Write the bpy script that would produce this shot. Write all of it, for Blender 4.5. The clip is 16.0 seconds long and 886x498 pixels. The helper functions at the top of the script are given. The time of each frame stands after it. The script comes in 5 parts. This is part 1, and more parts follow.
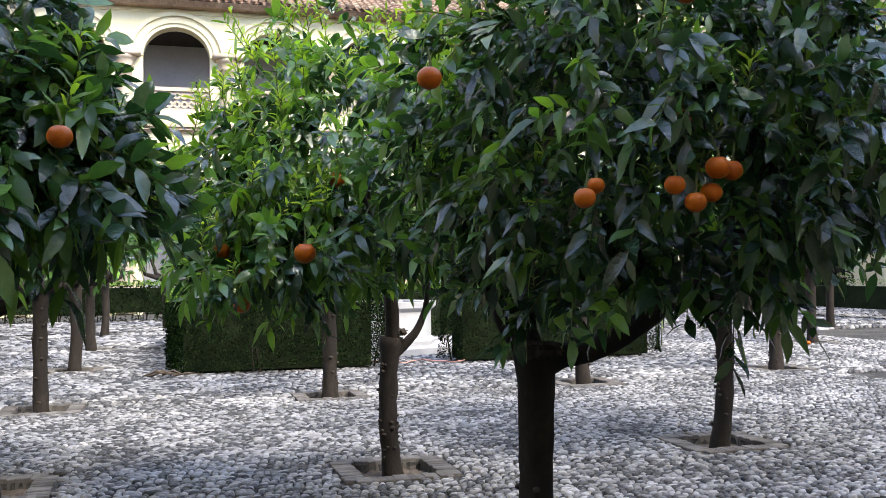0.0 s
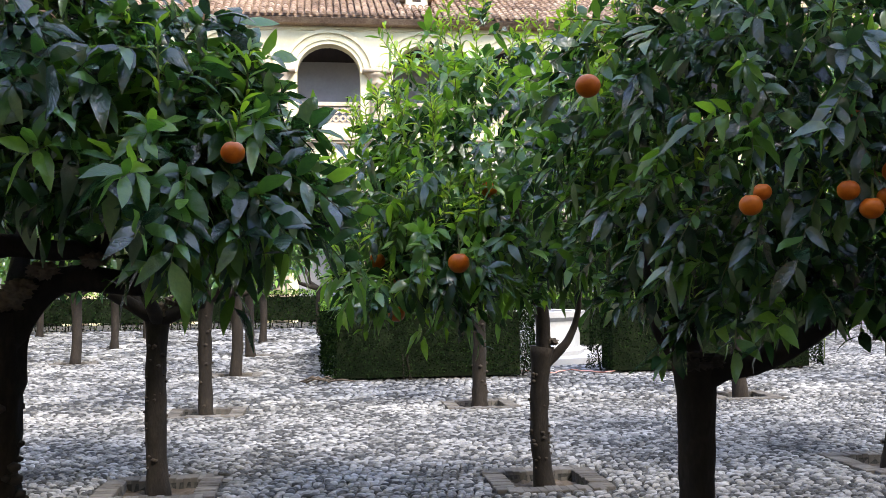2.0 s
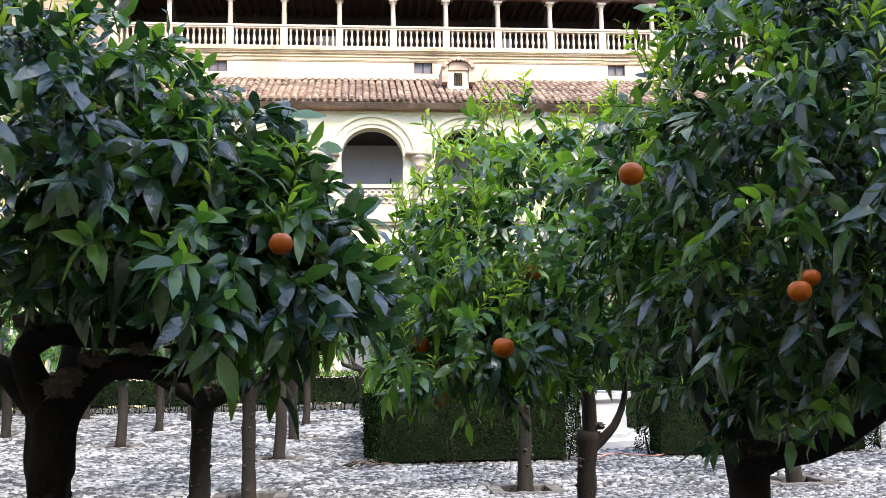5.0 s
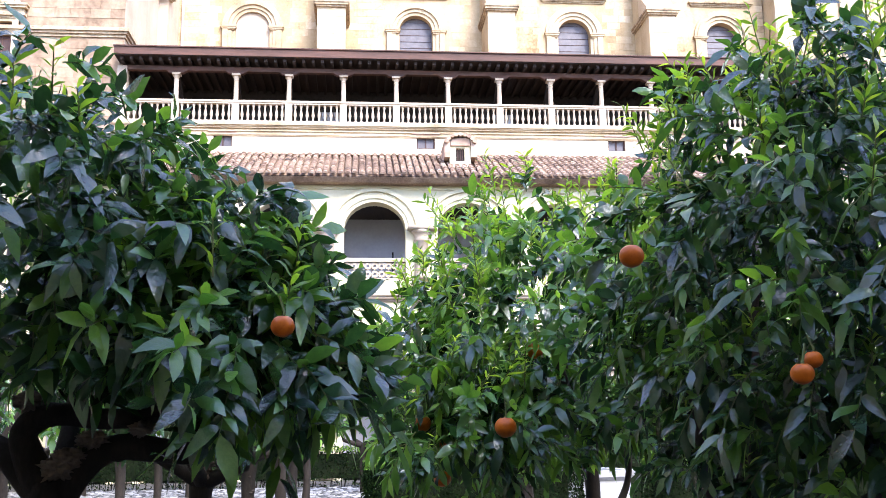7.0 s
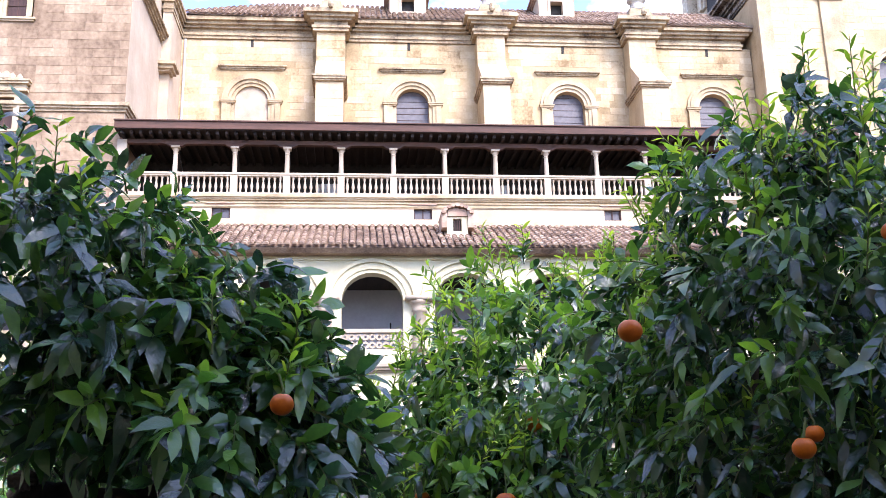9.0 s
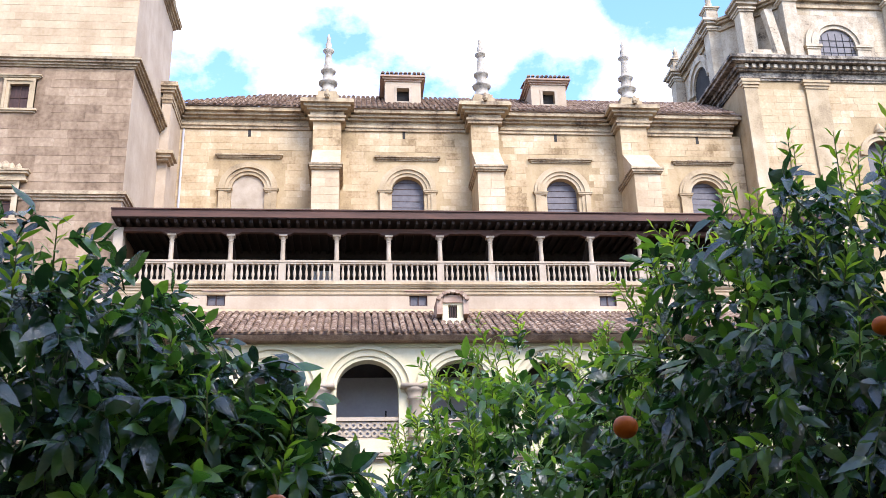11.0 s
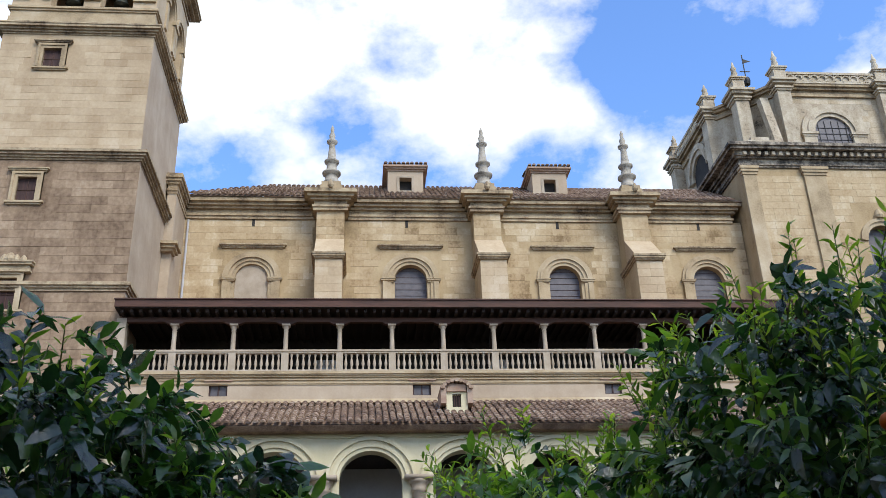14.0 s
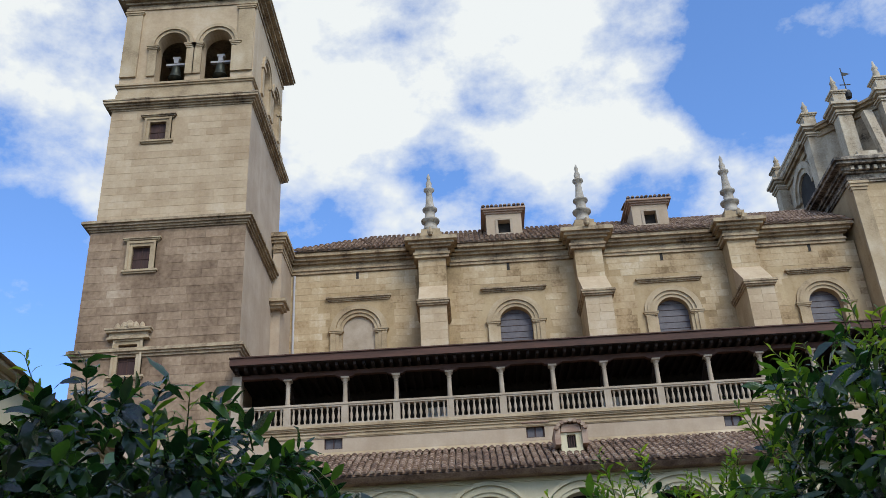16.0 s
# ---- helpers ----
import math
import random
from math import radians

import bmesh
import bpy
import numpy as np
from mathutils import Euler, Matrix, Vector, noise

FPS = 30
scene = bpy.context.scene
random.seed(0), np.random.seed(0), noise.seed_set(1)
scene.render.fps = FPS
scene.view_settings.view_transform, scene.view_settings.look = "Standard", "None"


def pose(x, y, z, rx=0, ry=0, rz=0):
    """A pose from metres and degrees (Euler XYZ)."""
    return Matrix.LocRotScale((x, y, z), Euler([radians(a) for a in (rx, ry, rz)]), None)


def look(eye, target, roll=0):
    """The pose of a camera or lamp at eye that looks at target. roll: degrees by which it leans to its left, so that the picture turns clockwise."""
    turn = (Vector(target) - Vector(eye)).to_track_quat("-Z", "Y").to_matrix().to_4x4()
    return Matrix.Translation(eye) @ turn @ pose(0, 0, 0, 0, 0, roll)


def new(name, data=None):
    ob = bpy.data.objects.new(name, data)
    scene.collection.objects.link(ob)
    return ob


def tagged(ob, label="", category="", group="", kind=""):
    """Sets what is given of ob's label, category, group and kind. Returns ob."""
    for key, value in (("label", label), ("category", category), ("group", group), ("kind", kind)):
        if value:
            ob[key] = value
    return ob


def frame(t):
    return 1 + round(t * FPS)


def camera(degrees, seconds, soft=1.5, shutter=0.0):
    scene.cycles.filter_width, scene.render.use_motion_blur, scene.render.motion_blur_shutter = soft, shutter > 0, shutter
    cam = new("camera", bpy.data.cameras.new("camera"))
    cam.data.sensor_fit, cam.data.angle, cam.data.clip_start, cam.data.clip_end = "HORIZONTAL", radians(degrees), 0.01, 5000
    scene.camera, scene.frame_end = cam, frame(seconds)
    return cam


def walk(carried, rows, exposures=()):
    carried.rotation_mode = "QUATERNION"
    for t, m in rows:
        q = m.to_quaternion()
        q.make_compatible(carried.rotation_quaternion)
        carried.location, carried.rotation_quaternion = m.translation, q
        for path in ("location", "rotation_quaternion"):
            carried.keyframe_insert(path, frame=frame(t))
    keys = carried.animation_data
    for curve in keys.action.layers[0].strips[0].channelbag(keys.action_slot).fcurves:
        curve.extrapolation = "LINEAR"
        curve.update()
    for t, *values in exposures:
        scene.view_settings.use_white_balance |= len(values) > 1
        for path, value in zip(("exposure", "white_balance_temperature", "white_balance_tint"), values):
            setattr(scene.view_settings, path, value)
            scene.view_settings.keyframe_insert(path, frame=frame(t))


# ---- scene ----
cam = camera(49.2, 16.0, soft=0.7)
# seconds, eye x, y, z, pitch, roll, yaw
ROWS = [
    (0.0, 0.099, 0.453, 1.568, 1.34, 0.64, -16.12),
    (0.5, 0.088, 0.452, 1.569, 1.56, 0.66, -13.82),
    (1.0, 0.076, 0.453, 1.569, 1.73, 0.74, -11.41),
    (1.5, 0.071, 0.459, 1.570, 1.85, 0.68, -9.30),
    (2.0, 0.066, 0.466, 1.571, 1.97, 0.64, -7.48),
    (2.5, 0.062, 0.470, 1.574, 2.13, 0.57, -6.21),
    (3.0, 0.059, 0.472, 1.577, 2.50, 0.55, -5.33),
    (3.5, 0.057, 0.472, 1.579, 3.17, 0.61, -4.97),
    (4.0, 0.057, 0.469, 1.584, 4.24, 0.77, -4.90),
    (6.5, 0.060, 0.440, 1.611, 10.16, 0.85, -4.98),
    (7.0, 0.059, 0.441, 1.617, 11.06, 0.73, -4.82),
    (7.5, 0.057, 0.439, 1.620, 11.95, 0.81, -4.64),
    (8.0, 0.054, 0.436, 1.623, 12.99, 0.80, -4.68),
    (8.5, 0.054, 0.430, 1.628, 13.99, 1.01, -4.73),
    (9.0, 0.054, 0.422, 1.631, 15.19, 1.13, -4.88),
    (9.5, 0.056, 0.414, 1.636, 16.37, 1.24, -5.01),
    (12.0, 0.046, 0.366, 1.660, 22.65, 1.58, -5.05),
    (12.5, 0.042, 0.358, 1.662, 23.61, 1.52, -5.20),
    (13.0, 0.043, 0.354, 1.667, 24.38, 1.70, -5.24),
    (13.5, 0.045, 0.356, 1.673, 24.93, 1.74, -5.20),
    (14.0, 0.044, 0.347, 1.674, 25.44, 1.81, -4.73),
    (14.5, 0.043, 0.341, 1.674, 25.96, 1.98, -3.70),
    (15.0, 0.041, 0.334, 1.675, 26.61, 2.27, -1.90),
    (15.5, 0.037, 0.315, 1.672, 27.34, 2.57, 0.18),
    (16.0, 0.036, 0.300, 1.678, 28.24, 2.68, 2.45),
]
walk(cam, [(t, pose(x, y, z, 90 + pitch, roll, yaw)) for t, x, y, z, pitch, roll, yaw in ROWS],
     [(0.0, 1.32, 6850, 11), (4.0, 1.3, 6850, 10), (7.0, 1.55, 6150, 17), (8.0, 1.5, 6100, 20), (9.5, 1.08, 6100, 21), (12.5, 0.25, 6300, 9), (14.5, -0.42, 6250, 7), (16.0, -0.66, 6200, 6)])

# ---------------------------------------------------------------- world and sun
world = bpy.data.worlds.new("sky")
scene.world = world
world.use_nodes = True
wn, wl = world.node_tree.nodes, world.node_tree.links
wn.clear()
SUN_ELEV, SUN_AZ = 44.0, 150.0  # degrees; azimuth clockwise from +y
w_out, w_bg = wn.new("ShaderNodeOutputWorld"), wn.new("ShaderNodeBackground")
w_sky = wn.new("ShaderNodeTexSky")
w_sky.sky_type, w_sky.sun_disc = "NISHITA", False
w_sky.sun_elevation, w_sky.sun_rotation = radians(SUN_ELEV), radians(SUN_AZ)
w_sky.air_density, w_sky.dust_density, w_sky.ozone_density = 1.0, 0.6, 2.0
w_co, w_map = wn.new("ShaderNodeTexCoord"), wn.new("ShaderNodeMapping")
w_map.inputs["Location"].default_value = (0.35, 0.0, 0.1)
w_map.inputs["Scale"].default_value = (1.0, 1.0, 1.5)
w_noise = wn.new("ShaderNodeTexNoise")
w_noise.inputs["Scale"].default_value = 6.0
w_noise.inputs["Detail"].default_value = 9.0
w_noise.inputs["Roughness"].default_value = 0.6
w_noise.inputs["Distortion"].default_value = 0.0
w_ramp = wn.new("ShaderNodeValToRGB")
w_ramp.color_ramp.elements[0].position, w_ramp.color_ramp.elements[1].position = 0.44, 0.64
w_mix = wn.new("ShaderNodeMix")
w_mix.data_type = "RGBA"
w_mix.inputs["B"].default_value = (9.6, 9.5, 9.3, 1.0)
w_bg.inputs["Strength"].default_value = 0.15
wl.new(w_co.outputs["Generated"], w_map.inputs["Vector"])
wl.new(w_map.outputs["Vector"], w_noise.inputs["Vector"])
# cloud banks and clear gaps: azimuth, elevation, half width in degrees, more or less cloud
BANKS = (
    (-2.9, 40.2, 8.7, 0.20), (9.1, 38.3, 7.0, 0.20), (-8.0, 34.4, 5.0, 0.14), (7.6, 33.6, 3.7, 0.12), (-27.7, 36.5, 7.4, 0.20),
    (19.1, 30.4, 4.0, 0.20), (25.4, 35.9, 2.0, 0.10), (14.4, 34.6, 3.0, 0.12), (-6.5, 29.1, 2.0, 0.10),
    (-28.5, 30.2, 3.7, -0.20), (-9.5, 28.7, 3.3, -0.12), (-1.3, 32.9, 2.0, -0.16), (13.9, 30.0, 2.3, -0.16), (19.8, 34.5, 3.0, -0.20),
    (25.8, 31.7, 4.4, -0.20), (3.1, 37.0, 1.8, -0.12), (20.9, 38.4, 2.0, -0.10), (29.1, 36.1, 4.0, -0.20), (-26.3, 23.4, 5.4, -0.25),
)
w_sum = w_noise.outputs["Fac"]
for b_az, b_el, b_half, b_more in BANKS:
    b_dot, b_map, b_add = wn.new("ShaderNodeVectorMath"), wn.new("ShaderNodeMapRange"), wn.new("ShaderNodeMath")
    b_dot.operation = "DOT_PRODUCT"
    ca, ce = radians(b_az), radians(b_el)
    b_dot.inputs[1].default_value = (math.sin(ca) * math.cos(ce), math.cos(ca) * math.cos(ce), math.sin(ce))
    b_map.interpolation_type = "SMOOTHSTEP"
    b_map.inputs["From Min"].default_value, b_map.inputs["From Max"].default_value = math.cos(radians(b_half * 1.45)), math.cos(radians(b_half * 0.3))
    b_map.inputs["To Max"].default_value = b_more * (0.5 if b_more > 0 else 0.75)
    b_add.operation = "ADD"
    wl.new(w_co.outputs["Generated"], b_dot.inputs[0])
    wl.new(b_dot.outputs["Value"], b_map.inputs["Value"])
    wl.new(b_map.outputs["Result"], b_add.inputs[0])
    wl.new(w_sum, b_add.inputs[1])
    w_sum = b_add.outputs[0]
wl.new(w_sum, w_ramp.inputs["Fac"])
wl.new(w_ramp.outputs["Color"], w_mix.inputs["Factor"])
w_gain = wn.new("ShaderNodeMix")
w_gain.data_type, w_gain.blend_type = "RGBA", "MULTIPLY"
w_gain.inputs["Factor"].default_value = 1.0
w_gain.inputs["B"].default_value = (1.85, 2.2, 2.8, 1.0)
wl.new(w_sky.outputs["Color"], w_gain.inputs["A"])
wl.new(w_gain.outputs["Result"], w_mix.inputs["A"])
wl.new(w_mix.outputs["Result"], w_bg.inputs["Color"])
wl.new(w_bg.outputs["Background"], w_out.inputs["Surface"])

sun = new("sun", bpy.data.lights.new("sun", "SUN"))
sun.data.energy, sun.data.angle, sun.data.color = 4.4, radians(30), (1.0, 0.94, 0.83)
sa, se = radians(SUN_AZ), radians(SUN_ELEV)
sun.matrix_world = look((0, 0, 80), (-40 * math.sin(sa) * math.cos(se), -40 * math.cos(sa) * math.cos(se), 80 - 40 * math.sin(se)))


# ---------------------------------------------------------------- materials
def material(name, stops, rough=0.85, scale=0.6, fine=14.0, bump=0.3, bump_dist=0.02, spread=0.25, random_from="", spec=0.3, metal=0.0, stretch=(1, 1, 1), streak=0.0, vary=0.24):
    """A rough surface: colours mixed by a large and a fine noise, with relief. random_from: 'object' or 'island' shifts each piece."""
    m = bpy.data.materials.new(name)
    m.use_nodes = True
    n, l = m.node_tree.nodes, m.node_tree.links
    b = n["Principled BSDF"]
    geo, mp = n.new("ShaderNodeNewGeometry"), n.new("ShaderNodeMapping")
    mp.inputs["Scale"].default_value = stretch
    l.new(geo.outputs["Position"], mp.inputs["Vector"])
    big, small = n.new("ShaderNodeTexNoise"), n.new("ShaderNodeTexNoise")
    big.inputs["Scale"].default_value, big.inputs["Detail"].default_value, big.inputs["Roughness"].default_value = scale, 8.0, 0.62
    small.inputs["Scale"].default_value, small.inputs["Detail"].default_value = fine, 5.0
    l.new(mp.outputs["Vector"], big.inputs["Vector"])
    l.new(mp.outputs["Vector"], small.inputs["Vector"])
    mixed = n.new("ShaderNodeMath")
    mixed.operation = "MULTIPLY_ADD"
    mixed.inputs[1].default_value = spread
    l.new(small.outputs["Fac"], mixed.inputs[0])
    l.new(big.outputs["Fac"], mixed.inputs[2])
    last = mixed
    if random_from:
        if random_from == "object":
            r = n.new("ShaderNodeObjectInfo").outputs["Random"]
        else:
            r = geo.outputs["Random Per Island"]
        add = n.new("ShaderNodeMath")
        add.operation = "MULTIPLY_ADD"
        add.inputs[1].default_value = vary
        l.new(r, add.inputs[0])
        l.new(last.outputs[0], add.inputs[2])
        last = add
    if streak:
        st, ms = n.new("ShaderNodeTexNoise"), n.new("ShaderNodeMapping")
        ms.inputs["Scale"].default_value = (1.6, 1.6, 0.12)
        st.inputs["Scale"].default_value, st.inputs["Detail"].default_value = 1.0, 6.0
        l.new(geo.outputs["Position"], ms.inputs["Vector"])
        l.new(ms.outputs["Vector"], st.inputs["Vector"])
        add = n.new("ShaderNodeMath")
        add.operation = "MULTIPLY_ADD"
        add.inputs[1].default_value = streak
        l.new(st.outputs["Fac"], add.inputs[0])
        l.new(last.outputs[0], add.inputs[2])
        last = add
    ramp = n.new("ShaderNodeValToRGB")
    el = ramp.color_ramp.elements
    while len(el) < len(stops):
        el.new(0.5)
    for e, (p, c) in zip(el, stops):
        e.position, e.color = p, (*c, 1.0)
    centre = n.new("ShaderNodeMath")
    centre.operation = "SUBTRACT"
    centre.inputs[1].default_value = spread * 0.5 + (0.12 if random_from else 0.0) + streak * 0.5
    l.new(last.outputs[0], centre.inputs[0])
    l.new(centre.outputs[0], ramp.inputs["Fac"])
    l.new(ramp.outputs["Color"], b.inputs["Base Color"])
    b.inputs["Roughness"].default_value = rough
    b.inputs["Metallic"].default_value = metal
    b.inputs["Specular IOR Level"].default_value = spec
    if bump:
        bp = n.new("ShaderNodeBump")
        bp.inputs["Strength"].default_value, bp.inputs["Distance"].default_value = bump, bump_dist
        l.new(mixed.outputs[0], bp.inputs["Height"])
        l.new(bp.outputs["Normal"], b.inputs["Normal"])
    return m


def leaf_material(name, dark, mid, light, gloss=0.38, through_light=0.3, sheen=0.62):
    """Waxy leaf: a colour for each leaf, a sheen, and light that shines through."""
    m = bpy.data.materials.new(name)
    m.use_nodes = True
    n, l = m.node_tree.nodes, m.node_tree.links
    b, out = n["Principled BSDF"], n["Material Output"]
    geo = n.new("ShaderNodeNewGeometry")
    ramp = n.new("ShaderNodeValToRGB")
    ramp.color_ramp.elements.new(0.6)
    for e, (p, c) in zip(ramp.color_ramp.elements, ((0.0, dark), (0.62, mid), (1.0, light))):
        e.position, e.color = p, (*c, 1.0)
    noi = n.new("ShaderNodeTexNoise")
    noi.inputs["Scale"].default_value, noi.inputs["Detail"].default_value = 60.0, 3.0
    l.new(geo.outputs["Position"], noi.inputs["Vector"])
    mad = n.new("ShaderNodeMath")
    mad.operation = "MULTIPLY_ADD"
    mad.inputs[1].default_value = 0.25
    l.new(noi.outputs["Fac"], mad.inputs[0])
    sub = n.new("ShaderNodeMath")
    sub.operation = "MULTIPLY_ADD"
    sub.inputs[1].default_value, sub.inputs[2].default_value = 1.0, -0.12
    l.new(geo.outputs["Random Per Island"], sub.inputs[0])
    l.new(sub.outputs[0], mad.inputs[2])
    l.new(mad.outputs[0], ramp.inputs["Fac"])
    l.new(ramp.outputs["Color"], b.inputs["Base Color"])
    b.inputs["Roughness"].default_value = gloss
    b.inputs["Specular IOR Level"].default_value = sheen
    bp = n.new("ShaderNodeBump")
    bp.inputs["Strength"].default_value, bp.inputs["Distance"].default_value = 0.55, 0.006
    # side veins run forward from the midrib
    uv, sep = n.new("ShaderNodeUVMap"), n.new("ShaderNodeSeparateXYZ")
    uv.uv_map = "leaf"
    l.new(uv.outputs["UV"], sep.inputs["Vector"])
    away, along, wave, rib = (n.new("ShaderNodeMath") for _ in range(4))
    away.operation, along.operation, wave.operation, rib.operation = "ABSOLUTE", "MULTIPLY_ADD", "SINE", "MULTIPLY_ADD"
    l.new(sep.outputs["Y"], away.inputs[0])
    l.new(away.outputs[0], along.inputs[0])
    along.inputs[1].default_value = -0.7
    l.new(sep.outputs["X"], along.inputs[2])
    stretch = n.new("ShaderNodeMath")
    stretch.operation = "MULTIPLY"
    stretch.inputs[1].default_value = 52.0
    l.new(along.outputs[0], stretch.inputs[0])
    l.new(stretch.outputs[0], wave.inputs[0])
    l.new(wave.outputs[0], rib.inputs[0])
    rib.inputs[1].default_value = 0.02
    l.new(noi.outputs["Fac"], rib.inputs[2])
    l.new(rib.outputs[0], bp.inputs["Height"])
    l.new(bp.outputs["Normal"], b.inputs["Normal"])
    tr, mx = n.new("ShaderNodeBsdfTranslucent"), n.new("ShaderNodeMixShader")
    gain = n.new("ShaderNodeMix")
    gain.data_type, gain.blend_type = "RGBA", "MULTIPLY"
    gain.inputs["Factor"].default_value = 1.0
    gain.inputs["B"].default_value = (2.6, 2.4, 0.9, 1.0)
    l.new(ramp.outputs["Color"], gain.inputs["A"])
    l.new(gain.outputs["Result"], tr.inputs["Color"])
    mx.inputs["Fac"].default_value = through_light
    l.new(b.outputs["BSDF"], mx.inputs[1])
    l.new(tr.outputs["BSDF"], mx.inputs[2])
    l.new(mx.outputs["Shader"], out.inputs["Surface"])
    return m


ASHLAR = material("ashlar", ((0.2, (0.19, 0.125, 0.062)), (0.40, (0.37, 0.266, 0.150)), (0.58, (0.45, 0.342, 0.208)), (0.8, (0.55, 0.455, 0.325))), 0.9, 0.35, 6.0, 0.45, 0.03, 0.4, "object", streak=0.45, vary=0.2)
ASHLAR_BACK = material("mortar_stone", ((0.25, (0.20, 0.137, 0.072)), (0.5, (0.36, 0.262, 0.145)), (0.75, (0.45, 0.345, 0.205))), 0.95, 0.4, 9.0, 0.4, streak=0.4)
DRESSED = material("dressed_stone", ((0.25, (0.19, 0.137, 0.08)), (0.5, (0.37, 0.28, 0.17)), (0.8, (0.49, 0.40, 0.28))), 0.88, 0.5, 10.0, 0.3, streak=0.3)
WEATHERED = material("weathered_cornice", ((0.22, (0.06, 0.046, 0.032)), (0.38, (0.23, 0.168, 0.104)), (0.66, (0.42, 0.33, 0.21))), 0.92, 0.9, 7.0, 0.6, 0.04, 0.5, streak=0.5)
TOWER_STONE = material("tower_stone", ((0.24, (0.12, 0.077, 0.047)), (0.44, (0.23, 0.157, 0.1)), (0.60, (0.31, 0.222, 0.145)), (0.82, (0.45, 0.35, 0.245))), 0.92, 0.35, 5.0, 0.6, 0.05, 0.4, "object", streak=0.35, vary=0.18)
TOWER_PALE = material("tower_pale_stone", ((0.25, (0.33, 0.237, 0.143)), (0.5, (0.44, 0.335, 0.215)), (0.75, (0.52, 0.42, 0.30))), 0.9, 0.25, 7.0, 0.3, 0.02, 0.3, "object", streak=0.3, vary=0.16)
RENDERED = material("rendered_wall", ((0.3, (0.32, 0.24, 0.165)), (0.7, (0.44, 0.35, 0.255))), 0.92, 0.5, 10.0, 0.2, streak=0.3)
CREAM = material("cream_plaster", ((0.3, (0.47, 0.405, 0.25)), (0.7, (0.58, 0.52, 0.36))), 0.9, 0.5, 12.0, 0.12, 0.01, streak=0.2)
PALE = material("pale_limestone", ((0.3, (0.28, 0.22, 0.155)), (0.7, (0.42, 0.345, 0.265))), 0.85, 1.2, 18.0, 0.2, 0.01, streak=0.2)
LANTERN_STONE = material("lantern_stone", ((0.22, (0.17, 0.128, 0.08)), (0.38, (0.34, 0.265, 0.172)), (0.56, (0.44, 0.355, 0.245)), (0.8, (0.54, 0.46, 0.35))), 0.92, 0.6, 8.0, 0.5, 0.03, 0.5, "object", streak=0.5, vary=0.2)
LANTERN_TRIM = material("lantern_trim", ((0.2, (0.10, 0.08, 0.058)), (0.36, (0.33, 0.265, 0.185)), (0.66, (0.49, 0.42, 0.315))), 0.92, 0.9, 8.0, 0.5, 0.03, 0.5, streak=0.5)
BLACK_CRUST = material("black_crusted_cornice", ((0.28, (0.03, 0.027, 0.024)), (0.46, (0.115, 0.095, 0.075)), (0.72, (0.38, 0.325, 0.25))), 0.94, 1.3, 6.0, 0.7, 0.05, 0.7, streak=0.6)
PINNACLE = material("lichen_grey_stone", ((0.3, (0.10, 0.09, 0.075)), (0.45, (0.30, 0.265, 0.215)), (0.75, (0.44, 0.40, 0.34))), 0.9, 1.6, 12.0, 0.4, 0.03, 0.4)
GREY_WALL = material("grey_inner_wall", ((0.3, (0.33, 0.32, 0.33)), (0.7, (0.42, 0.41, 0.42))), 0.9, 0.5, 8.0, 0.1)
DARK_WOOD = material("dark_stained_timber", ((0.3, (0.035, 0.018, 0.012)), (0.7, (0.10, 0.045, 0.030))), 0.7, 1.5, 20.0, 0.3, stretch=(0.3, 3, 3))
# Timber darkened in colour for the shade under eaves and ceilings.
GALLERY_WOOD = material("shade_dark_timber", ((0.3, (0.008, 0.006, 0.005)), (0.7, (0.028, 0.017, 0.013))), 0.9, 1.5, 20.0, 0.3, stretch=(3, 0.3, 3))
SHUTTER = material("dark_shutter_wood", ((0.3, (0.028, 0.016, 0.014)), (0.7, (0.07, 0.035, 0.03))), 0.75, 2.0, 22.0, 0.3, stretch=(4, 4, 0.3))
TILE = material("clay_roof_tile", ((0.18, (0.055, 0.042, 0.033)), (0.40, (0.19, 0.122, 0.086)), (0.6, (0.31, 0.217, 0.153)), (0.85, (0.43, 0.35, 0.27))), 0.92, 1.2, 14.0, 0.5, 0.03, 0.45, "island")
TILE_ONE = material("clay_tile", ((0.18, (0.055, 0.042, 0.033)), (0.40, (0.19, 0.122, 0.086)), (0.6, (0.31, 0.217, 0.153)), (0.85, (0.43, 0.35, 0.27))), 0.92, 1.2, 14.0, 0.5, 0.03, 0.45, "object")
BRICK = material("old_brick", ((0.3, (0.27, 0.17, 0.12)), (0.7, (0.42, 0.31, 0.23))), 0.92, 1.5, 16.0, 0.4)
# Near black stands in for the shade inside openings and the gallery.
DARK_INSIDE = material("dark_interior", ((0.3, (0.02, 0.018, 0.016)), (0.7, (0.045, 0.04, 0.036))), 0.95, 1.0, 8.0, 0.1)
LEADED = material("leaded_glass", ((0.3, (0.055, 0.047, 0.052)), (0.7, (0.10, 0.085, 0.092))), 0.6, 3.0, 30.0, 0.25, 0.01, spec=0.6)
IRON = material("black_iron", ((0.3, (0.012, 0.012, 0.013)), (0.7, (0.03, 0.03, 0.03))), 0.55, 3.0, 30.0, 0.2, metal=0.6)
BRONZE = material("dark_bronze", ((0.3, (0.03, 0.035, 0.03)), (0.7, (0.08, 0.085, 0.07))), 0.5, 3.0, 20.0, 0.2, metal=0.7)
WHITE = material("white_marble", ((0.3, (0.27, 0.27, 0.275)), (0.7, (0.38, 0.38, 0.385))), 0.6, 2.0, 12.0, 0.1, 0.005, streak=0.3)
